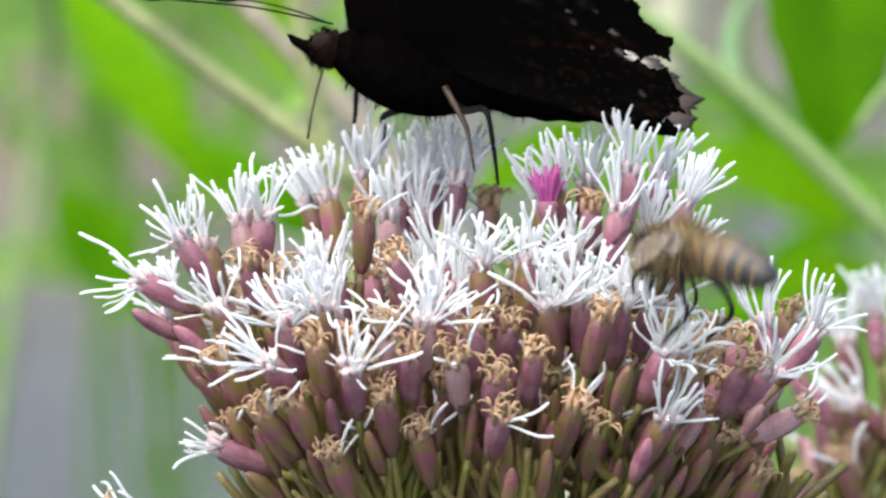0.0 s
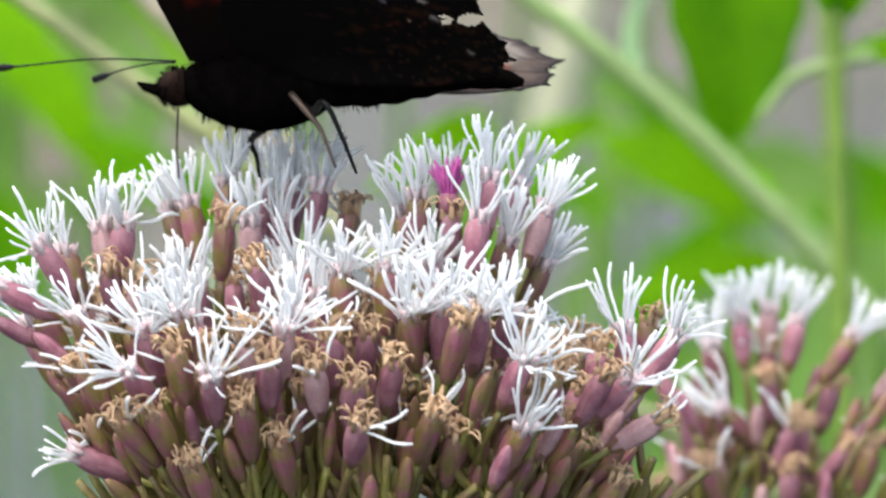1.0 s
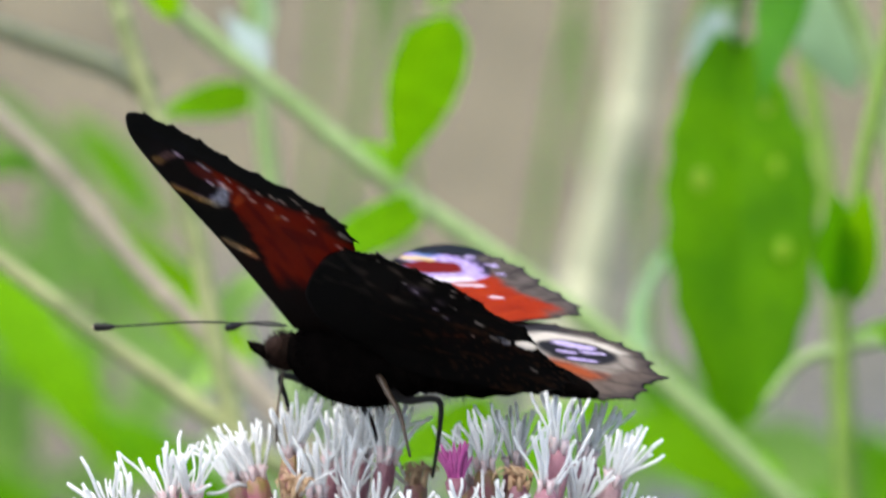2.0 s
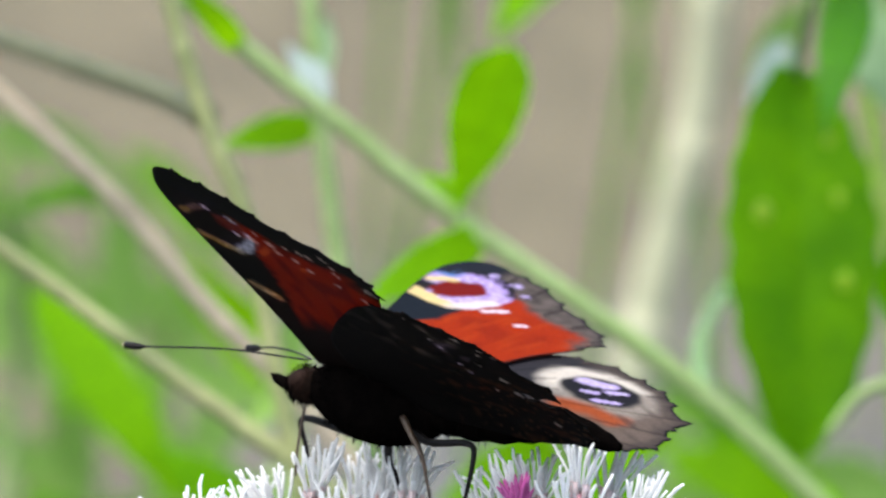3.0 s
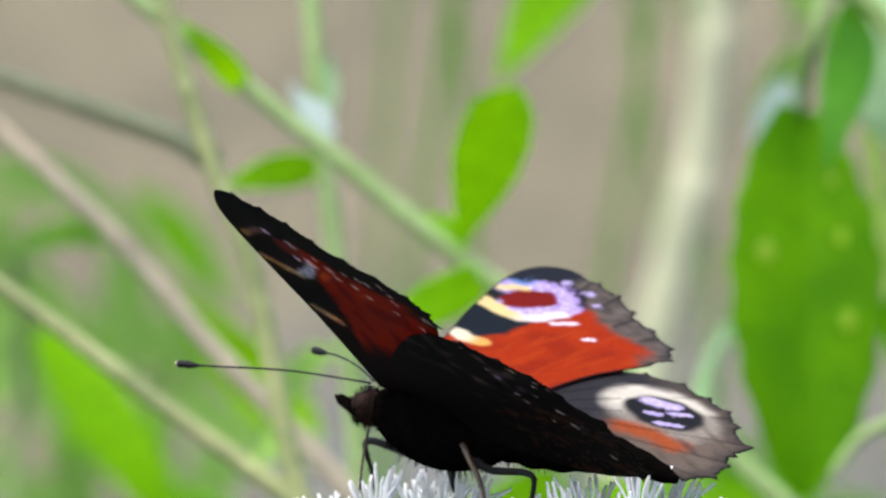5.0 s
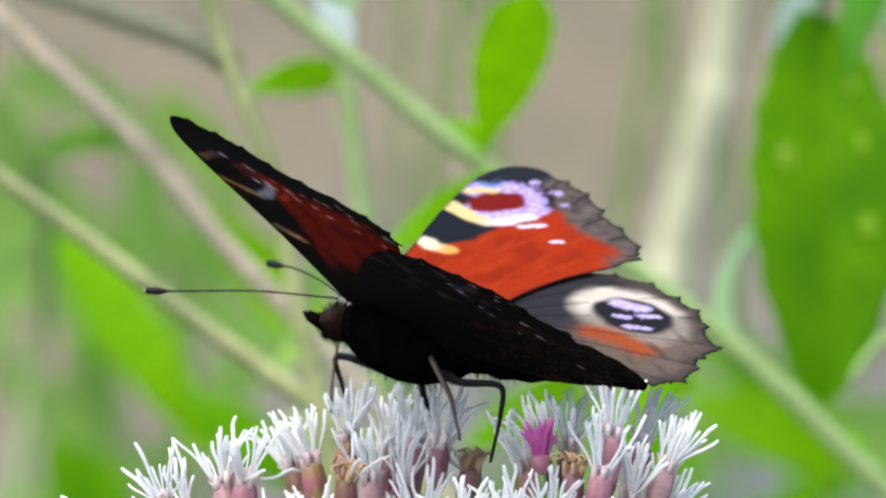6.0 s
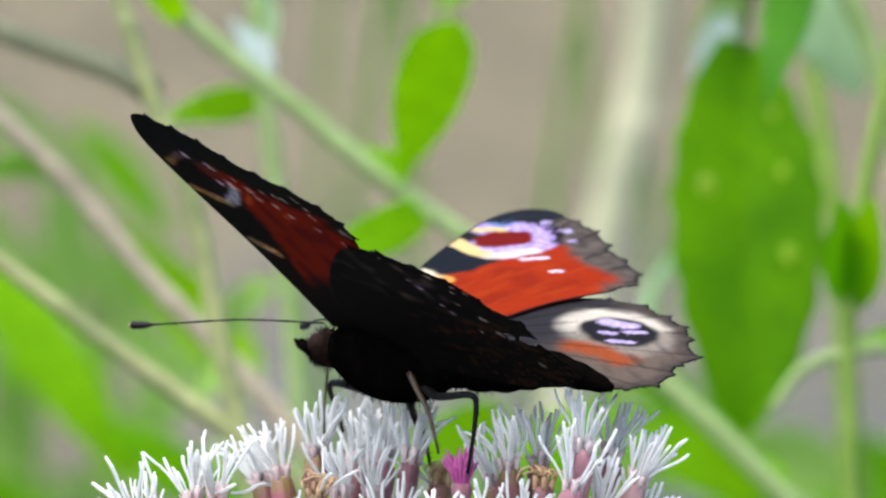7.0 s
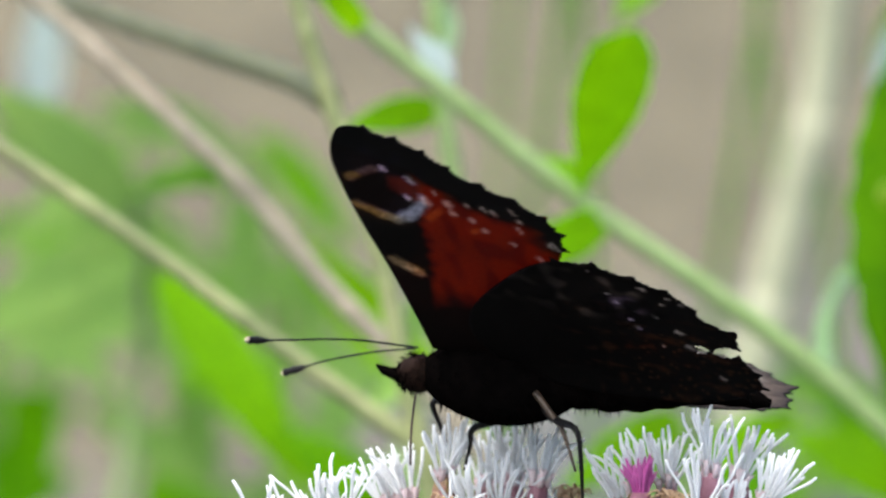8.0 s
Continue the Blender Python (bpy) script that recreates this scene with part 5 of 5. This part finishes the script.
        insect_leg([(-1.0, s * 0.9, -1.8), (-2.6, s * 2.4, -3.0), (-3.6, s * 2.6, -4.6), (-2.4, s * 2.6, -6.0), (-1.2, s * 2.6, -7.4)], (0.2, 0.22, 0.2, 0.28, 0.15), CHITIN, top, "dark hind leg with a pollen comb")
    fuzz("fur", [((0, 0, 0), (2.1, 2.0, 2.0)), ((3.2, 0, -0.7), (0.9, 1.6, 1.5))], 1300, 1.3, BEE_FUR, top, 8)
    return top, wings


BEE, BEE_WINGS = bee()


# ---- what moves ----
# wind: seconds, sideways and upward shift of the flower in mm
SWAY = [
    (0, -1.02, 0.37), (0.25, -2.69, -0.23), (0.5, -3.75, -0.65), (0.75, -4.26, -0.79), (1, -4.35, -0.83), (1.25, -3.7, -0.56), (1.5, -2.45, -0.14), (1.75, -0.83, 0.14), (2, 0.6, 0.28), (2.2, 0.79, 0.14), (2.6, -0.93, -0.19),
    (3, -2.69, -0.74), (3.3, -3.06, -0.93), (3.5, -2.78, -0.69), (3.75, -1.39, -0.37), (4, -0.09, -0), (4.2, 1.34, -0), (4.6, 2.08, 0.23), (5, 1.76, 0.23), (5.3, 0.97, 0.14), (5.5, 0, -0), (5.75, -1.3, -0.28), (6, -1.94, -0.42),
    (6.25, -1.48, -0.14), (6.5, -0.32, 0.23), (6.75, 1.11, 0.56), (7, 2.13, 0.74), (7.25, 1.48, 0.6), (7.5, 0.19, 0.37), (7.75, -1.2, -0.09), (8, -2.08, -0.42),
]
# butterfly on the flower: seconds, x, z in mm, heading away from the viewer, pitch, roll, left wing, right wing in degrees
PERCH = [
    (0.0, -2.13, -5.49, 12.5, 19.7, 3.8, 45.0, 22.3), (0.5, -2.29, -5.0, 11.1, 15.0, 3.2, 34.0, 10.9), (1.0, -3.82, -5.77, 20.1, 5.7, 4.0, 40.6, 18.4),
    (1.1, -3.7, -5.9, 20.5, 6.0, 3.6, 36.0, 14.0), (1.2, -3.6, -6.2, 21.0, 6.5, 3.2, 29.0, 9.0),
    (1.3, -3.4, -6.5, 22.5, 7.0, 2.8, 25.5, 6.5), (1.5, -3.14, -6.5, 24.3, 9.0, 2.4, 25.9, 6.2), (2.0, -1.12, -6.42, 31.8, 13.0, 1.4, 32.4, 12.0), (2.6, -0.95, -6.2, 31.0, 15.0, 1.4, 30.5, 14.0), (3.5, -0.67, -5.92, 30.1, 17.3, 1.4, 27.7, 16.0),
    (4.0, -0.21, -6.0, 33.2, 18.2, 1.8, 29.5, 15.6), (4.8, -0.5, -5.9, 32.5, 17.8, -1.0, 31.5, 15.0), (5.5, -0.76, -5.83, 31.8, 17.2, -4.2, 33.4, 14.3), (6.0, -1.23, -5.82, 32.2, 16.2, -3.1, 31.4, 16.5),
    (6.5, -1.84, -6.28, 35.3, 10.3, -1.8, 33.2, 18.0), (7.0, -0.42, -6.1, 39.6, 12.4, -1.7, 34.9, 14.8), (7.5, -2.06, -6.76, 39.6, 3.6, -1.5, 33.3, 16.0), (7.7, -2.0, -6.6, 33.5, 5.2, 0.0, 32.9, 15.6), (7.8, -1.9, -6.45, 29.0, 7.2, 1.2, 32.6, 15.2), (7.9, -1.8, -6.2, 20.0, 9.4, 2.5, 32.0, 14.8), (8.0, -1.69, -6.04, 15.4, 11.2, 3.4, 31.6, 14.4),
]
# antennae: seconds and the line from root to tip, in the butterfly's own space
FEELER_LEFT = [
    (0, 13.5, 8.5, -3.0), (1.0, 16.2, -1.2, -2.2), (1.5, 16.1, 2.9, -3.5), (2.0, 15.8, 3.7, -3.9), (3.3, 16.2, 2.1, -3.4), (4.0, 15.5, 4.8, -3.9), (4.2, 15.2, 5.9, -3.5), (5.5, 15.6, 4.9, -3.1),
    (6.0, 15.5, 5.0, -3.6), (6.5, 15.1, 6.4, -2.8), (7.0, 14.6, 7.3, -3.2), (7.2, 14.0, 3.9, -8.1), (7.5, 10.8, -11.0, -6.3), (7.6, 10.4, -10.3, -8.0), (7.7, 16.0, -0.8, -4.6), (8.0, 10.5, 12.8, -2.1),
]
FEELER_RIGHT = [
    (0, 10.8, -4.8, -1.3), (1.0, 9.7, -6.6, -2.1), (1.5, 10.5, -5.3, -2.1), (2.0, 9.7, -6.5, -2.4), (3.3, 10.0, -6.3, -1.7), (4.0, 9.7, -6.8, -1.0), (4.2, 9.7, -6.8, -0.5), (5.5, 10.7, -5.2, -1.0),
    (6.0, 10.9, -4.8, -0.6), (6.5, 9.9, -6.6, -0.6), (7.0, 9.0, -7.3, -2.7), (7.2, 8.2, -7.9, -3.5), (7.5, 7.3, -7.5, -5.7), (7.6, 6.6, -7.0, -7.1), (7.7, 9.1, -4.8, -6.1), (8.0, 11.1, -1.1, -4.3),
]
# legs of the hind and middle pairs: seconds, and the turn of each at its hip in degrees, for hind, front and second leg
STANCE = [
    (0, (-30, 5, -40), (-10, -10, -35), (-15, -15, 25)), (1.0, (-30, 5, -40), (-10, -10, -35), (-15, -15, 25)), (1.3, (-5, 0, -10), (-25, -5, 12), (-25, -15, 15)), (2.2, (-5, 0, -10), (-25, -5, 12), (-25, -15, 15)),
    (3.3, (0, 0, 0), (-15, 0, 10), (0, -5, -10)), (7.7, (0, 0, 0), (-15, 0, 10), (0, -5, -10)), (7.9, (-25, -10, -35), (-30, -5, -15), (-15, -20, 50)), (8.0, (-25, -10, -35), (-30, -5, -15), (-15, -20, 50)),
]
# bee: seconds, x, y, z in mm of its thorax about the flower's origin, heading turn, nose-up pitch
BEE_PATH = [
    (0, 15.9, -24, -21.6, -44, 9),
    (0.1, 15.5, -24, -24.8, -39, 36),
    (0.2, 13.0, -24, -23.2, -10, 80),
    (0.3, 15.3, -24, -20.2, -54, 23),
    (0.4, 17.0, -24, -20.6, -51, 15),
    (0.5, 15.2, -24, -24.5, -37, 40),
    (0.6, 15.4, -24, -23.5, 0, 44),
    (0.7, 15.7, -24, -24.6, -10, 55),
    (0.8, 17.8, -24, -19.4, -36, 9),
    (0.9, 23.6, -24, -13.2, -61, 34),
    (1.0, 60.0, -20, 12.0, -45, 15),
    (1.5, 75, -30, 60, -20, 10),
    (2.0, 160, -20, 110, -30, 5),
    (8.0, 1500, 1400, 900, -40, 0),
]


def sway_at(t):
    ts = [s[0] for s in SWAY]
    return float(np.interp(t, ts, [s[1] for s in SWAY])), float(np.interp(t, ts, [s[2] for s in SWAY]))


def perch(x, z, away, pitch, roll):
    """A pose with the head to the left, turned away from the viewer, pitched up and rolled."""
    a, p, r = radians(away), radians(pitch), radians(roll)
    f = Vector((-math.cos(a) * math.cos(p), math.sin(a) * math.cos(p), math.sin(p)))
    l = Vector((-math.sin(a), -math.cos(a), 0))
    u = f.cross(l)
    l, u = l * math.cos(r) + u * math.sin(r), u * math.cos(r) - l * math.sin(r)
    m = Matrix((f, l, u)).transposed().to_4x4()
    m.translation = (x * MM, 0, 1 + z * MM)
    return m


def motions():
    walk(FLOWER, [(t, pose(x * MM, 0, z * MM)) for t, x, z in SWAY])
    times = sorted({r[0] for r in PERCH} | {s[0] for s in SWAY})
    rows = []
    for t in times:
        v = [float(np.interp(t, [r[0] for r in PERCH], [r[k] for r in PERCH])) for k in range(1, 6)]
        sx, sz = sway_at(t)
        rows.append((t, perch(v[0] + sx, v[1] + sz, *v[2:])))
    walk(BUTTERFLY, rows)
    for (which, side), wing in WINGS.items():
        s, k = (1, 6) if side == "left" else (-1, 7)
        walk(wing, [(r[0], pose(0, s * 2.0 * MM, -1.66 * MM, s * r[k], 0, 0)) for r in PERCH])
    for i, leg in enumerate(LEGS):
        walk(leg, [(r[0], pose(*leg.location, *r[1 + i])) for r in STANCE])
    for (feeler, rest), rows in zip(ANTENNAE, (FEELER_LEFT, FEELER_RIGHT)):
        at = Matrix.Translation(feeler.location)
        walk(feeler, [(t, at @ rest.rotation_difference(Vector(d)).to_matrix().to_4x4()) for t, *d in rows])
    walk(BEE, [(t, pose(x * MM, y * MM, 1 + z * MM) @ pose(0, 0, 0, 0, 0, 180 + turn) @ pose(0, 0, 0, 0, -up, 0)) for t, x, y, z, turn, up in BEE_PATH])
    for wing, s in BEE_WINGS:
        beats = []
        for i in range(81):
            t = i / 10
            flap = (35 if i % 2 else -15) if (t < 0.45 or t > 0.75) else 8
            beats.append((t, pose(*wing.location, s * flap, 0, 0)))
        walk(wing, beats)


motions()
